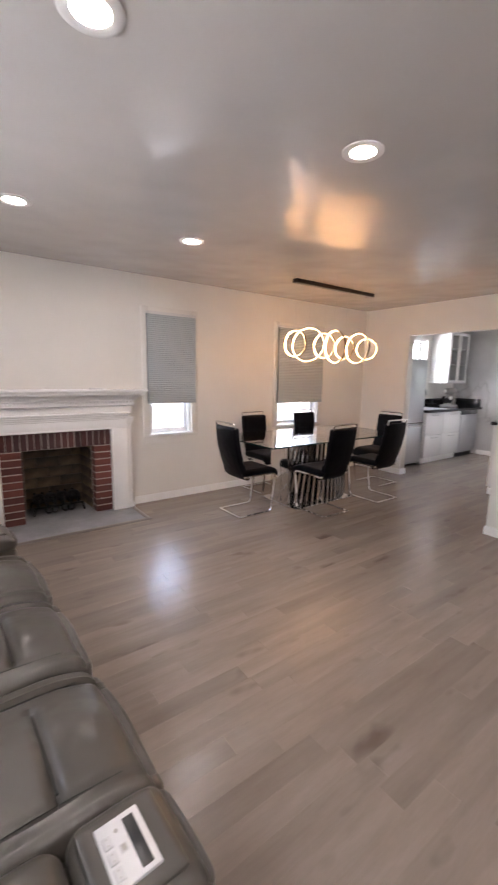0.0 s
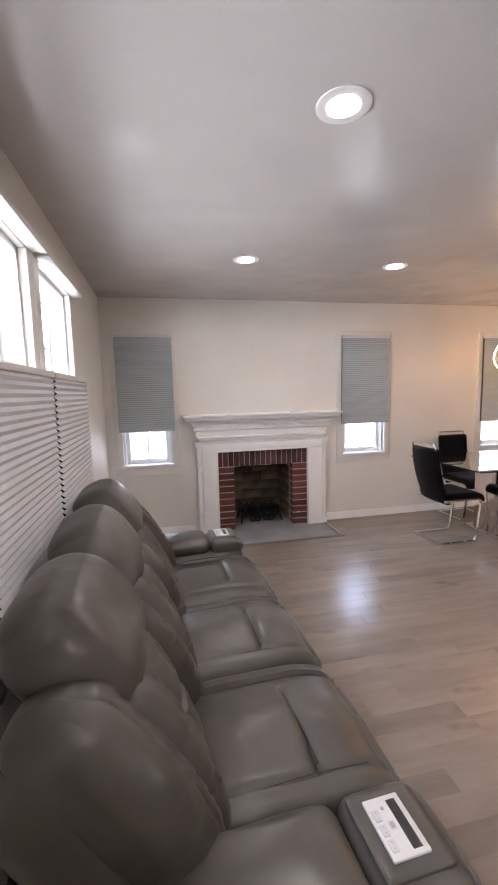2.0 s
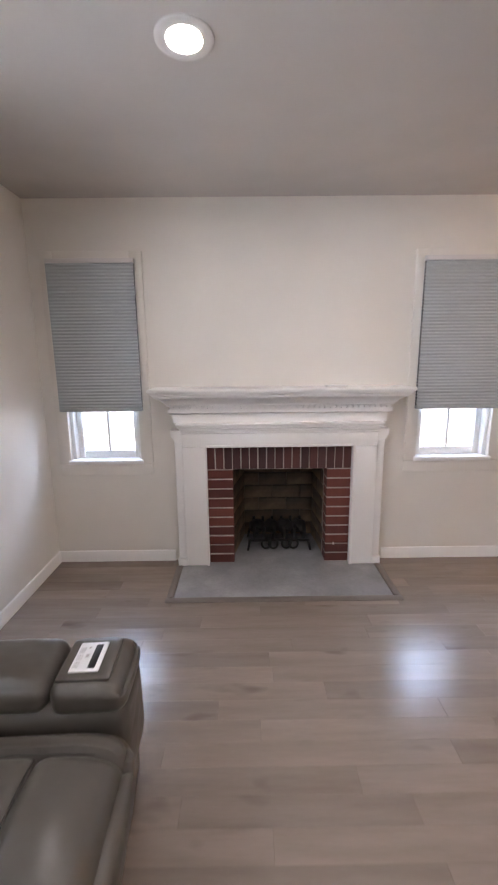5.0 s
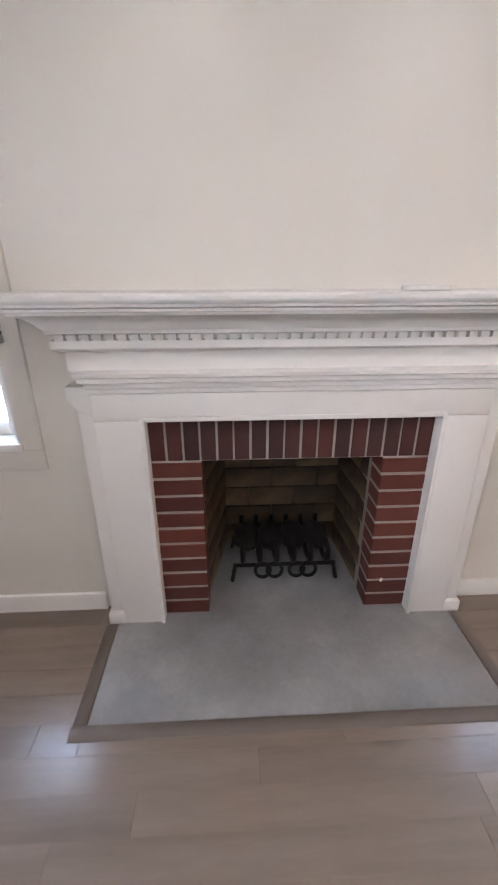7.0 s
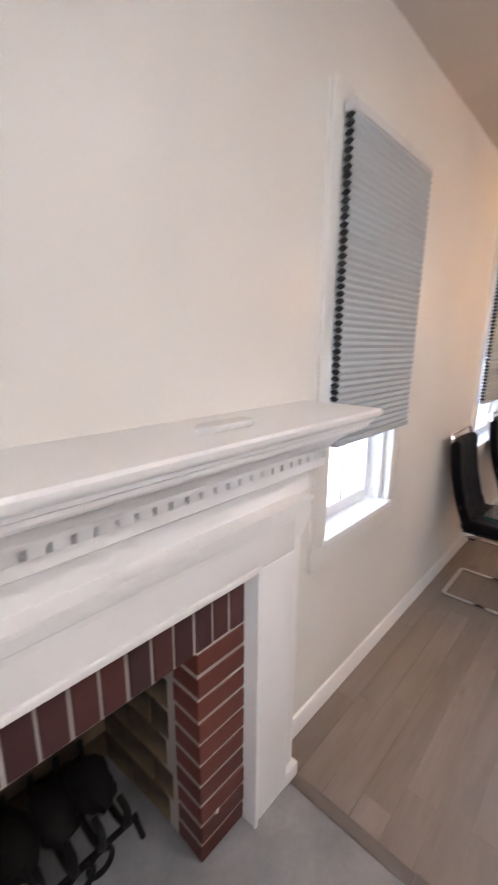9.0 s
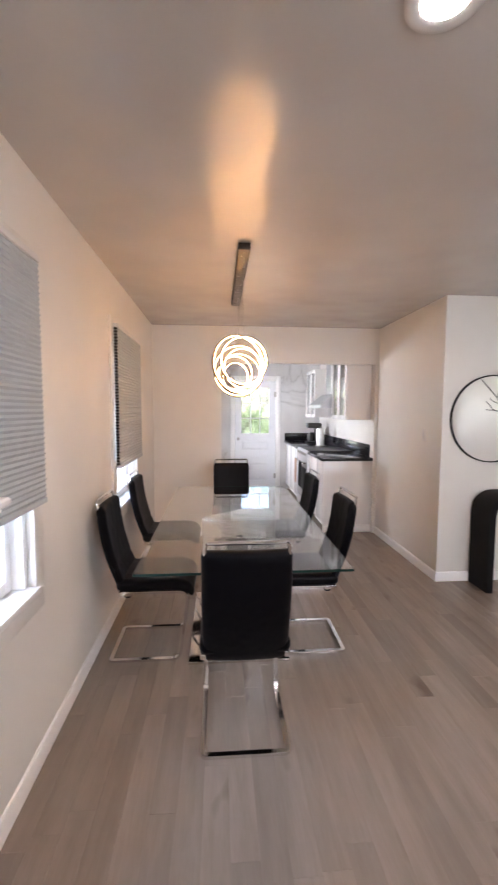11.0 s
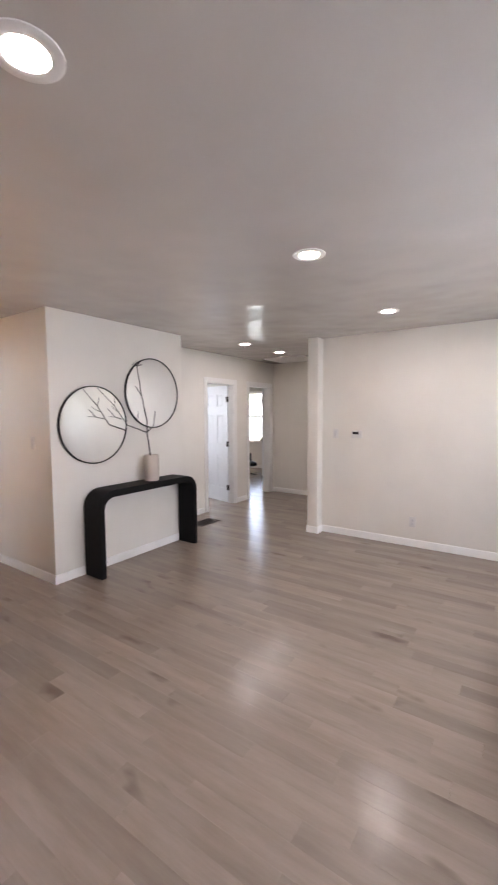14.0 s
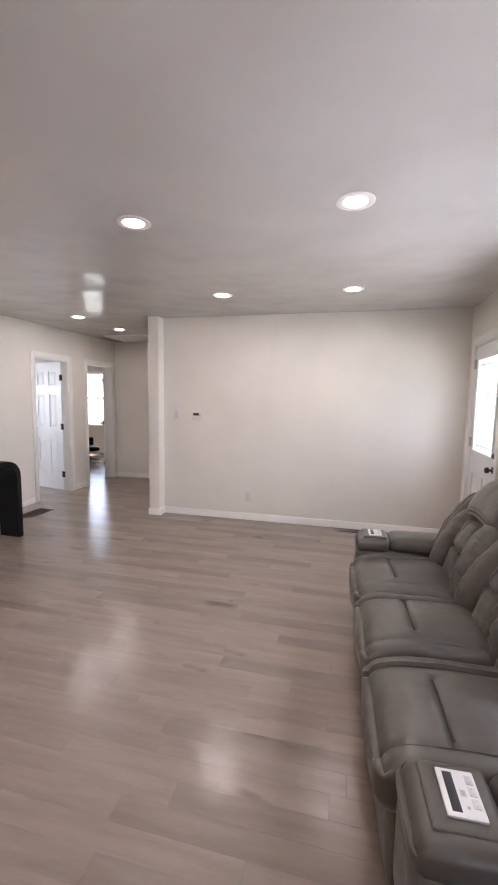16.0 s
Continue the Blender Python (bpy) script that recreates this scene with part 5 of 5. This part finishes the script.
wt = thing("kitchen_worktop", pose(0, 0, 0), "polished black granite worktop with low splash", "worktop")
part("slab", wall_with_holes("x", 5.515, 7.395, 3.795, 4.395, 0.867, 0.905), GRANITE, wt)
part("splash", box(5.515, 7.395, 4.372, 4.396, 0.905, 1.055, 0.002), GRANITE, wt)
part("splash", box(7.372, 7.396, 3.83, 4.372, 0.905, 1.055, 0.002), GRANITE, wt)
sink = thing("kitchen_sink", pose(5.95, 4.08, 0.905), "stainless steel sink set in the worktop", "sink")
part("rim", boxes((-0.33, 0.33, -0.21, -0.18, 0.0, 0.006), (-0.33, 0.33, 0.18, 0.21, 0.0, 0.006), (-0.33, -0.30, -0.18, 0.18, 0.0, 0.006), (0.30, 0.33, -0.18, 0.18, 0.0, 0.006)), STEEL, sink)
part("bowl", box(-0.30, 0.30, -0.18, 0.18, 0.0005, 0.002), STEEL, sink)
tap = thing("kitchen_faucet", pose(5.98, 4.33, 0.905), "tall chrome gooseneck kitchen faucet", "faucet")
part("spout", tube(rounded([(0, 0, 0), (0, 0, 0.33), (0.0, -0.10, 0.40), (0, -0.19, 0.33), (0, -0.19, 0.24)], 0.09, 8), 0.013, 10), CHROME, tap)
part("base", cylinder(0.027, 0.022, 0, 0.05, 18), CHROME, tap)
part("lever", tube([(0.02, 0, 0.05), (0.075, -0.01, 0.075)], 0.006, 8), CHROME, tap)

mixer = thing("stand_mixer", pose(6.86, 4.17, 0.905, 0, 0, 180), "grey metal stand mixer with steel bowl", "stand mixer")
part("foot", puff(0.16, 0.10, 0.02, 0.02, (0, 0, 0), 8, None, Matrix.Translation((0.0, 0, 0.021))), NICKEL, mixer)
part("column", puff(0.05, 0.055, 0.12, 0.04, (0, 0, 0), 8, None, Matrix.Translation((-0.11, 0, 0.14))), NICKEL, mixer)
part("head", puff(0.17, 0.06, 0.055, 0.05, (0, 0, 0.008), 10, None, Matrix.Translation((0.0, 0, 0.295))), NICKEL, mixer)
part("bowl", lathe([(0.03, 0.042), (0.05, 0.045), (0.085, 0.09), (0.10, 0.16), (0.106, 0.20), (0.10, 0.20), (0.0, 0.06)], 28), POLISHED, mixer).location = (0.07, 0, 0)
part("beater", cylinder(0.014, 0.02, 0.20, 0.25, 12, m=Matrix.Translation((0.07, 0, 0))), STEEL, mixer)


def wall_cabinet(x, y, w, z0, z1, rz, doors, label, ends=True):
    """Wall cabinet whose back stands at y = 0 and whose doors face -y before it is turned."""
    c = thing("wall_cabinet", pose(x, y, 0, 0, 0, rz), label, "cabinet", "kitchen wall cabinets")
    d = 0.33
    part("body", boxes((-w, -w + 0.018, -d, 0, z0, z1), (w - 0.018, w, -d, 0, z0, z1), (-w + 0.018, w - 0.018, -d, 0, z0, z0 + 0.018), (-w + 0.018, w - 0.018, -d, 0, z1 - 0.018, z1), (-w + 0.018, w - 0.018, -0.012, 0, z0 + 0.018, z1 - 0.018)), CABINET, c, smooth=False)
    for zz in (z0 + (z1 - z0) * 0.36, z0 + (z1 - z0) * 0.68):
        part("shelf", box(-w + 0.019, w - 0.019, -d + 0.03, -0.013, zz, zz + 0.016), CABINET, c)
    for i in range(doors):
        a, b = -w + 2 * w * i / doors + 0.002, -w + 2 * w * (i + 1) / doors - 0.002
        f = 0.052
        dr = part("door", boxes((a, a + f, -d - 0.021, -d - 0.001, z0, z1), (b - f, b, -d - 0.021, -d - 0.001, z0, z1), (a + f, b - f, -d - 0.021, -d - 0.001, z0, z0 + f), (a + f, b - f, -d - 0.021, -d - 0.001, z1 - f, z1), bevel=0.002), CABINET, c)
        part("pane", box(a + f, b - f, -d - 0.012, -d - 0.009, z0 + f, z1 - f), CABGLASS, dr).visible_shadow = False
    return c


wall_cabinet(6.83, 4.395, 0.335, 1.35, 2.26, 0, 2, "white wall cabinet with glass doors beside the window")
wall_cabinet(4.99, 1.765, 0.30, 1.37, 2.14, 180, 2, "white wall cabinet with glass doors above the worktop")
wall_cabinet(6.62, 1.765, 0.33, 1.37, 2.14, 180, 2, "white wall cabinet with glass doors beside the hood")

# ---- kitchen, south side ----
b1 = thing("base_cabinet", pose(0, 0, 0), "white base cabinet with a plain end panel", "cabinet", "kitchen base cabinets")
part("body", box(4.622, 5.36, 1.765, 2.365, 0.10, 0.875), CABINET, b1, smooth=False)
part("end_panel", box(4.600, 4.620, 1.765, 2.40, 0.095, 0.875, 0.002), CABINET, b1)
part("toe_kick", box(4.622, 5.36, 1.77, 2.31, 0.0, 0.10), TRIM, b1)
for a, b in ((4.625, 4.99), (4.995, 5.358)):
    dr = part("door", box(a, b, 2.367, 2.387, 0.11, 0.87, 0.003), CABINET, b1)
b2 = thing("base_cabinet", pose(0, 0, 0), "white base cabinet beside the stove", "cabinet", "kitchen base cabinets")
part("body", box(6.14, 7.39, 1.765, 2.365, 0.10, 0.875), CABINET, b2, smooth=False)
part("toe_kick", box(6.14, 7.39, 1.77, 2.31, 0.0, 0.10), TRIM, b2)
for a, b in ((6.143, 6.55), (6.553, 6.96), (6.963, 7.388)):
    part("door", box(a, b, 2.367, 2.387, 0.11, 0.87, 0.003), CABINET, b2)
panel_foot = tagged(new("end_panel_baseboard", mesh_of("end_panel_baseboard", boxes((4.600, 4.616, 1.80, 2.39, 0.0, 0.080), bevel=0.003), TRIM)), "white strip along the foot of the panel", "baseboard", "", "structure")
wt2 = thing("kitchen_worktop", pose(0, 0, 0), "polished black granite worktop with stove set in it", "worktop")
part("slab", box(4.575, 5.368, 1.765, 2.425, 0.877, 0.915, 0.004), GRANITE, wt2)
part("slab", box(6.132, 7.395, 1.765, 2.425, 0.877, 0.915, 0.004), GRANITE, wt2)
part("splash", box(4.72, 7.395, 1.765, 1.789, 0.9155, 1.06, 0.002), GRANITE, wt2)
part("splash", box(7.371, 7.395, 1.789, 2.42, 0.9155, 1.06, 0.002), GRANITE, wt2)
stove = thing("stove", pose(5.75, 1.77, 0), "stainless steel slide-in stove with black glass door", "stove")
part("body", box(-0.378, 0.378, 0.0, 0.62, 0.05, 0.905, 0.004), STEEL, stove)
part("cooktop", box(-0.378, 0.378, 0.02, 0.63, 0.906, 0.922, 0.004), BLACKPLASTIC, stove, "black glass cooktop")
part("control_panel", prism([(0.621, 0.80), (0.665, 0.80), (0.640, 0.918), (0.621, 0.918)], "x", -0.378, 0.378), STEEL, stove)
for i in range(5):
    part("knob", cylinder(0.021, 0.017, 0.0, 0.028, 14, m=Matrix.Translation((-0.26 + 0.13 * i, 0.650, 0.862)) @ Matrix.Rotation(-math.pi / 2, 4, "X")), STEEL, stove)
dr = part("oven_door", box(-0.376, 0.376, 0.622, 0.650, 0.22, 0.79, 0.005), STEEL, stove)
part("window", box(-0.28, 0.28, 0.6505, 0.654, 0.32, 0.66, 0.002), BLACKPLASTIC, dr, "black glass window")
part("handle", tube(rounded([(-0.32, 0.65, 0.745), (-0.32, 0.70, 0.745), (0.32, 0.70, 0.745), (0.32, 0.65, 0.745)], 0.02, 3), 0.010, 10), CHROME, dr)
part("drawer", box(-0.376, 0.376, 0.622, 0.648, 0.06, 0.205, 0.005), STEEL, stove)
for tx, mat, nm, lb in ((5.92, TOWEL, "dish_towel", "brown dish towel hung over the oven handle"), (5.57, BLACKPLASTIC, "dish_towel", "black dish towel hung over the oven handle")):
    cloth = bmesh.new()
    cols, rows_ = 10, 14
    grid = [[cloth.verts.new((tx - 0.085 + 0.17 * i / cols, 2.4835 + 0.006 * math.sin(i * 1.3) + (0.003 * j / rows_), 0.755 - 0.36 * j / rows_)) for i in range(cols + 1)] for j in range(rows_ + 1)]
    for j in range(rows_):
        for i in range(cols):
            cloth.faces.new((grid[j][i], grid[j][i + 1], grid[j + 1][i + 1], grid[j + 1][i]))
    geo = bmesh.ops.solidify(cloth, geom=cloth.faces[:], thickness=0.005)
    tagged(new(nm, mesh_of(nm, cloth, mat)), lb, "towel", "towels on the stove")
hood = thing("range_hood", pose(5.75, 1.768, 0), "stainless steel range hood above the stove", "range hood")
part("canopy", prism([(0.0, 1.52), (0.48, 1.52), (0.48, 1.56), (0.28, 1.72), (0.0, 1.72)], "x", -0.378, 0.378), STEEL, hood)
part("chimney", box(-0.15, 0.15, 0.0, 0.27, 1.72, 2.435, 0.003), STEEL, hood)
coffee = thing("coffee_maker", pose(6.75, 2.02, 0.9155), "black plastic coffee maker on the worktop", "coffee maker")
part("base", puff(0.10, 0.13, 0.02, 0.015, (0, 0, 0), 6, None, Matrix.Translation((0, 0, 0.02))), BLACKPLASTIC, coffee)
part("tower", puff(0.095, 0.05, 0.16, 0.03, (0, 0, 0), 8, None, Matrix.Translation((0, -0.075, 0.19))), BLACKPLASTIC, coffee)
part("head", puff(0.10, 0.125, 0.045, 0.03, (0, 0, 0), 8, None, Matrix.Translation((0, 0, 0.31))), BLACKPLASTIC, coffee)
part("jug", lathe([(0.055, 0.042), (0.068, 0.08), (0.06, 0.15), (0.045, 0.19), (0.0, 0.19)], 20), BLACKPLASTIC, coffee).location = (0, 0.045, 0)
roll = thing("paper_towel_roll", pose(6.28, 2.02, 0.9155), "white paper towel roll on a stand", "paper towel")
part("foot", cylinder(0.075, 0.075, 0, 0.01, 24), NICKEL, roll)
part("paper", lathe([(0.018, 0.012), (0.060, 0.012), (0.062, 0.02), (0.062, 0.27), (0.060, 0.278), (0.018, 0.278)], 32), PAPER, roll)
part("rod", cylinder(0.006, 0.006, 0.01, 0.31, 10), NICKEL, roll)


# ---- small wall fittings and vents ----
def plate(name, m, w, h, kind_label, category, toggles):
    t = thing(name, m, kind_label, category)
    part("plate", box(-w / 2, w / 2, -0.006, 0, -h / 2, h / 2, 0.003), WHITEPLASTIC, t)
    for x, z, a, b, mat in toggles:
        part("insert", box(x - a, x + a, -0.009, -0.005, z - b, z + b, 0.001), mat, t)
    return t


plate("light_switch", pose(3.436, 1.7605, 1.262, 0, 0, 180), 0.07, 0.115, "white light switch plate", "light switch", ((0, 0, 0.016, 0.033, BUTTON),))
plate("light_switch", pose(1.68, SOUTH + 0.0005, 1.265, 0, 0, 180), 0.07, 0.115, "white light switch plate", "light switch", ((0, 0, 0.016, 0.033, BUTTON),))
plate("wall_outlet", pose(0.751, SOUTH + 0.0005, 0.282, 0, 0, 180), 0.07, 0.115, "white wall outlet above the baseboard", "outlet", ((0, 0.02, 0.014, 0.012, BUTTON), (0, -0.02, 0.014, 0.012, BUTTON), (-0.005, 0.02, 0.0015, 0.005, BLACKPLASTIC), (0.005, 0.02, 0.0015, 0.005, BLACKPLASTIC), (-0.005, -0.02, 0.0015, 0.005, BLACKPLASTIC), (0.005, -0.02, 0.0015, 0.005, BLACKPLASTIC)))
th = thing("thermostat", pose(1.411, SOUTH + 0.0005, 1.258, 0, 0, 180), "white thermostat with small dark screen", "thermostat")
part("body", box(-0.065, 0.065, -0.026, 0, -0.045, 0.045, 0.008, 3), WHITEPLASTIC, th)
part("screen", box(-0.045, 0.030, -0.0275, -0.0255, 0.0, 0.030), BLACKPLASTIC, th, "small dark screen")
part("button", box(0.036, 0.052, -0.0285, -0.0255, -0.01, 0.01, 0.001), BUTTON, th)


def floor_vent(x, y, rz, mat, label, w=0.305, d=0.11):
    t = thing("floor_vent", pose(x, y, 0.0005, 0, 0, rz), label, "floor vent")
    part("frame", boxes((-w / 2, w / 2, -d / 2, -d / 2 + 0.014, 0, 0.005), (-w / 2, w / 2, d / 2 - 0.014, d / 2, 0, 0.005), (-w / 2, -w / 2 + 0.014, -d / 2 + 0.014, d / 2 - 0.014, 0, 0.005), (w / 2 - 0.014, w / 2, -d / 2 + 0.014, d / 2 - 0.014, 0, 0.005)), mat, t)
    # flat black sheet below the slats in place of the shade down the opening
    part("duct_dark_sheet", box(-w / 2 + 0.014, w / 2 - 0.014, -d / 2 + 0.014, d / 2 - 0.014, 0, 0.001), BLACKPLASTIC, t)
    for i in range(14):
        x0 = -w / 2 + 0.02 + (w - 0.04) * i / 13
        part("slat", box(x0 - 0.0035, x0 + 0.0035, -d / 2 + 0.014, d / 2 - 0.014, 0.001, 0.004), mat, t)


floor_vent(-0.47, -0.985, 0, VENTBROWN, "dark brown floor vent by the baseboard", 0.28, 0.10)
floor_vent(3.38, -0.56, 90, VENTBROWN, "wide brown floor vent by the hallway wall", 0.40, 0.22)

hatch = thing("attic_hatch", pose(3.1, -2.55, CEIL), "white attic hatch panel in the hallway ceiling", "hatch", "", "structure")
part("panel", box(-0.32, 0.32, -0.28, 0.28, -0.012, -0.002, 0.003), TRIM, hatch)
part("frame", boxes((-0.36, 0.36, -0.32, -0.285, -0.02, 0.0), (-0.36, 0.36, 0.285, 0.32, -0.02, 0.0), (-0.36, -0.325, -0.285, 0.285, -0.02, 0.0), (0.325, 0.36, -0.285, 0.285, -0.02, 0.0), bevel=0.003), TRIM, hatch)

# chair seen through the open bedroom door
ch = thing("bedroom_chair", pose(5.30, -4.30, 0, 0, 0, 140), "low black chair standing in the bedroom", "chair")
part("seat", puff(0.23, 0.23, 0.05, 0.04, (0, 0, 0.01), 8, None, Matrix.Translation((0, 0, 0.30))), BLACKSEAT, ch)
part("backrest", puff(0.04, 0.21, 0.11, 0.035, (0.01, 0, 0), 8, None, Matrix.Translation((-0.22, 0, 0.42))), BLACKSEAT, ch)
part("column", cylinder(0.025, 0.025, 0.05, 0.27, 14), BLACKPLASTIC, ch)
for i in range(5):
    a = i * 2 * math.pi / 5
    part("leg", tube([(0, 0, 0.09), (0.26 * math.cos(a), 0.26 * math.sin(a), 0.03)], [0.022, 0.014], 8), BLACKPLASTIC, ch)


# ---- outdoors ----
LEAF = painted("foliage", (0.12, 0.19, 0.06), 0.6, 30, 0.1, 0.2)
GRASS = painted("lawn", (0.07, 0.10, 0.035), 0.9, 8, 0.3, 0.2)
SIDING = painted("neighbour_siding", (0.72, 0.72, 0.72), 0.7, 20, 0.1)
gb = bmesh.new()
bmesh.ops.create_grid(gb, x_segments=8, y_segments=8, size=300)
bmesh.ops.translate(gb, vec=(0, 0, -0.55), verts=gb.verts)
structure("ground", gb, GRASS, "green lawn around the house", "ground")


def bush(name, x, y, z, w, d, h, count, seed, label):
    """A loose crown of many small leaves on a short tapered trunk with limbs."""
    rnd = random.Random(seed)
    t = thing(name, pose(x, y, z), label, "tree", "trees outside")
    limbs = tube([(0, 0, 0), (0.05, 0.03, h * 0.3), (0, 0.1, h * 0.6)], [0.12, 0.09, 0.05], 8)
    for i in range(6):
        a = i * 1.05
        tube([(0.02, 0.03, h * 0.25), (math.cos(a) * w * 0.2, math.sin(a) * d * 0.2, h * 0.5), (math.cos(a) * w * 0.38, math.sin(a) * d * 0.38, h * 0.75)], [0.05, 0.035, 0.012], 6, bm=limbs)
    part("trunk", limbs, BARK, t)
    verts, faces = [], []
    lobes = [(rnd.uniform(-0.4, 0.4) * w, rnd.uniform(-0.4, 0.4) * d, rnd.uniform(0.35, 0.95) * h, rnd.uniform(0.12, 0.24) * h) for _ in range(14)]
    for _ in range(count):
        lx, ly, lz, lr = rnd.choice(lobes)
        c = Vector((rnd.gauss(0, 1), rnd.gauss(0, 1), rnd.gauss(0, 1))).normalized() * lr * rnd.uniform(0.5, 1.05) + Vector((lx, ly, lz))
        u = Vector((rnd.gauss(0, 1), rnd.gauss(0, 1), rnd.gauss(0, 0.6))).normalized() * rnd.uniform(0.05, 0.10)
        v = u.cross(Vector((rnd.gauss(0, 1), rnd.gauss(0, 1), rnd.gauss(0, 1)))).normalized() * u.length * 0.5
        k = len(verts)
        verts += [c - u, c + v, c + u, c - v]
        faces.append((k, k + 1, k + 2, k + 3))
    me = bpy.data.meshes.new("crown")
    me.from_pydata([tuple(p) for p in verts], [], faces)
    me.materials.append(LEAF)
    crown = new("crown", me)
    crown.parent = t
    tagged(crown, "", "", "", "stuff")


bush("tree", 11.5, 3.2, -0.5, 4.5, 4.5, 4.2, 2600, 1, "leafy green tree outside the back door")
bush("tree", 12.5, 0.6, -0.5, 4.0, 4.0, 3.6, 1800, 2, "leafy green tree outside the back door")
bush("tree", -7.5, 2.0, -0.5, 3.5, 4.5, 3.4, 1600, 4, "leafy green tree in front of the house")

# added pale ground: whitens the window view and reflects sun onto the ceiling
BOUNCE_SLAB = painted("pale_bounce_slab", (0.60, 0.60, 0.59), 0.9, 6, 0.2, 0.2)
structure("pavement", box(-11.0, 11.0, 4.75, 10.95, -0.60, -0.53), BOUNCE_SLAB, "pale slab added to look blown out and bounce sunlight", "pavement", False)

# neighbouring house beyond the fireplace windows
nb = thing("neighbour_house", pose(-0.5, 11.0, -0.55), "pale grey house across the side yard", "house")
part("wall", box(-9.5, 10.5, 0, 6, 0, 4.2), SIDING, nb, smooth=False)
part("roof", prism([(-0.4, 4.2), (6.4, 4.2), (3.0, 6.2)], "x", -9.9, 10.9), SOOTMORTAR, nb, smooth=False)
for wx in (-2.8, 0.6):
    wd = part("window", boxes((wx - 0.5, wx + 0.5, -0.05, 0.0, 1.5, 2.8)), TRIM, nb, smooth=False)
    part("pane", box(wx - 0.42, wx + 0.42, -0.056, -0.051, 1.58, 2.72), BLACKPLASTIC, wd, smooth=False)


# ---- floor planks ----
PLANK_W, GAP = 0.0985, 0.0005
LENGTHS = (0.62, 0.78, 0.95, 1.10)
plank_meshes = {}


def plank_mesh(length, width):
    key = (round(length, 3), round(width, 3))
    if key not in plank_meshes:
        L, W, c = key[0] / 2 - GAP / 2, key[1] / 2 - GAP / 2, 0.0005
        bm = bmesh.new()
        lo = [bm.verts.new((sx * L, sy * W, -0.010)) for sx, sy in ((-1, -1), (1, -1), (1, 1), (-1, 1))]
        mid = [bm.verts.new((sx * L, sy * W, -c)) for sx, sy in ((-1, -1), (1, -1), (1, 1), (-1, 1))]
        hi = [bm.verts.new((sx * (L - c), sy * (W - c), 0)) for sx, sy in ((-1, -1), (1, -1), (1, 1), (-1, 1))]
        for a, b in ((lo, mid), (mid, hi)):
            for i in range(4):
                bm.faces.new((a[i], a[(i + 1) % 4], b[(i + 1) % 4], b[i]))
        bm.faces.new(hi)
        plank_meshes[key] = mesh_of("plank", bm, PLANK, False)
    return plank_meshes[key]


floor_ob = bpy.data.objects["floor"]
prnd = random.Random(5)
rest_v, rest_f = [], []
HX0, HX1, HY0 = -0.69, 0.69, 3.89
row, y_edge = 0, NORTH
while y_edge > -5.65:
    y0 = y_edge - PLANK_W
    x = WEST - prnd.uniform(0.1, 1.1)
    while x < EAST:
        length = prnd.choice(LENGTHS)
        a, b = max(x, WEST), min(x + length, EAST)
        x += length
        if b - a < 0.03:
            continue
        spans = [(a, b, y0, y_edge)]
        if y_edge > HY0 and b > HX0 and a < HX1:
            spans = [s for s in ((a, min(b, HX0), y0, y_edge), (max(a, HX1), b, y0, y_edge), (max(a, HX0), min(b, HX1), y0, min(y_edge, HY0))) if s[1] - s[0] > 0.02 and s[3] - s[2] > 0.01]
        for s0, s1, t0, t1 in spans:
            me = plank_mesh(s1 - s0, t1 - t0)
            if y_edge > 0.25 and s0 < 2.9:
                ob = new("plank", me)
                ob.location = ((s0 + s1) / 2, (t0 + t1) / 2, 0)
                ob.parent = floor_ob
            else:
                k = len(rest_v)
                rest_v += [(v.co.x + (s0 + s1) / 2, v.co.y + (t0 + t1) / 2, v.co.z) for v in me.vertices]
                rest_f += [tuple(i + k for i in p.vertices) for p in me.polygons]
    y_edge = y0
    row += 1
rest_me = bpy.data.meshes.new("far_planks")
rest_me.from_pydata(rest_v, [], rest_f)
rest_me.materials.append(PLANK)
hall = new("far_planks", rest_me)
hall.parent = floor_ob
tagged(hall, "", "", "", "stuff")
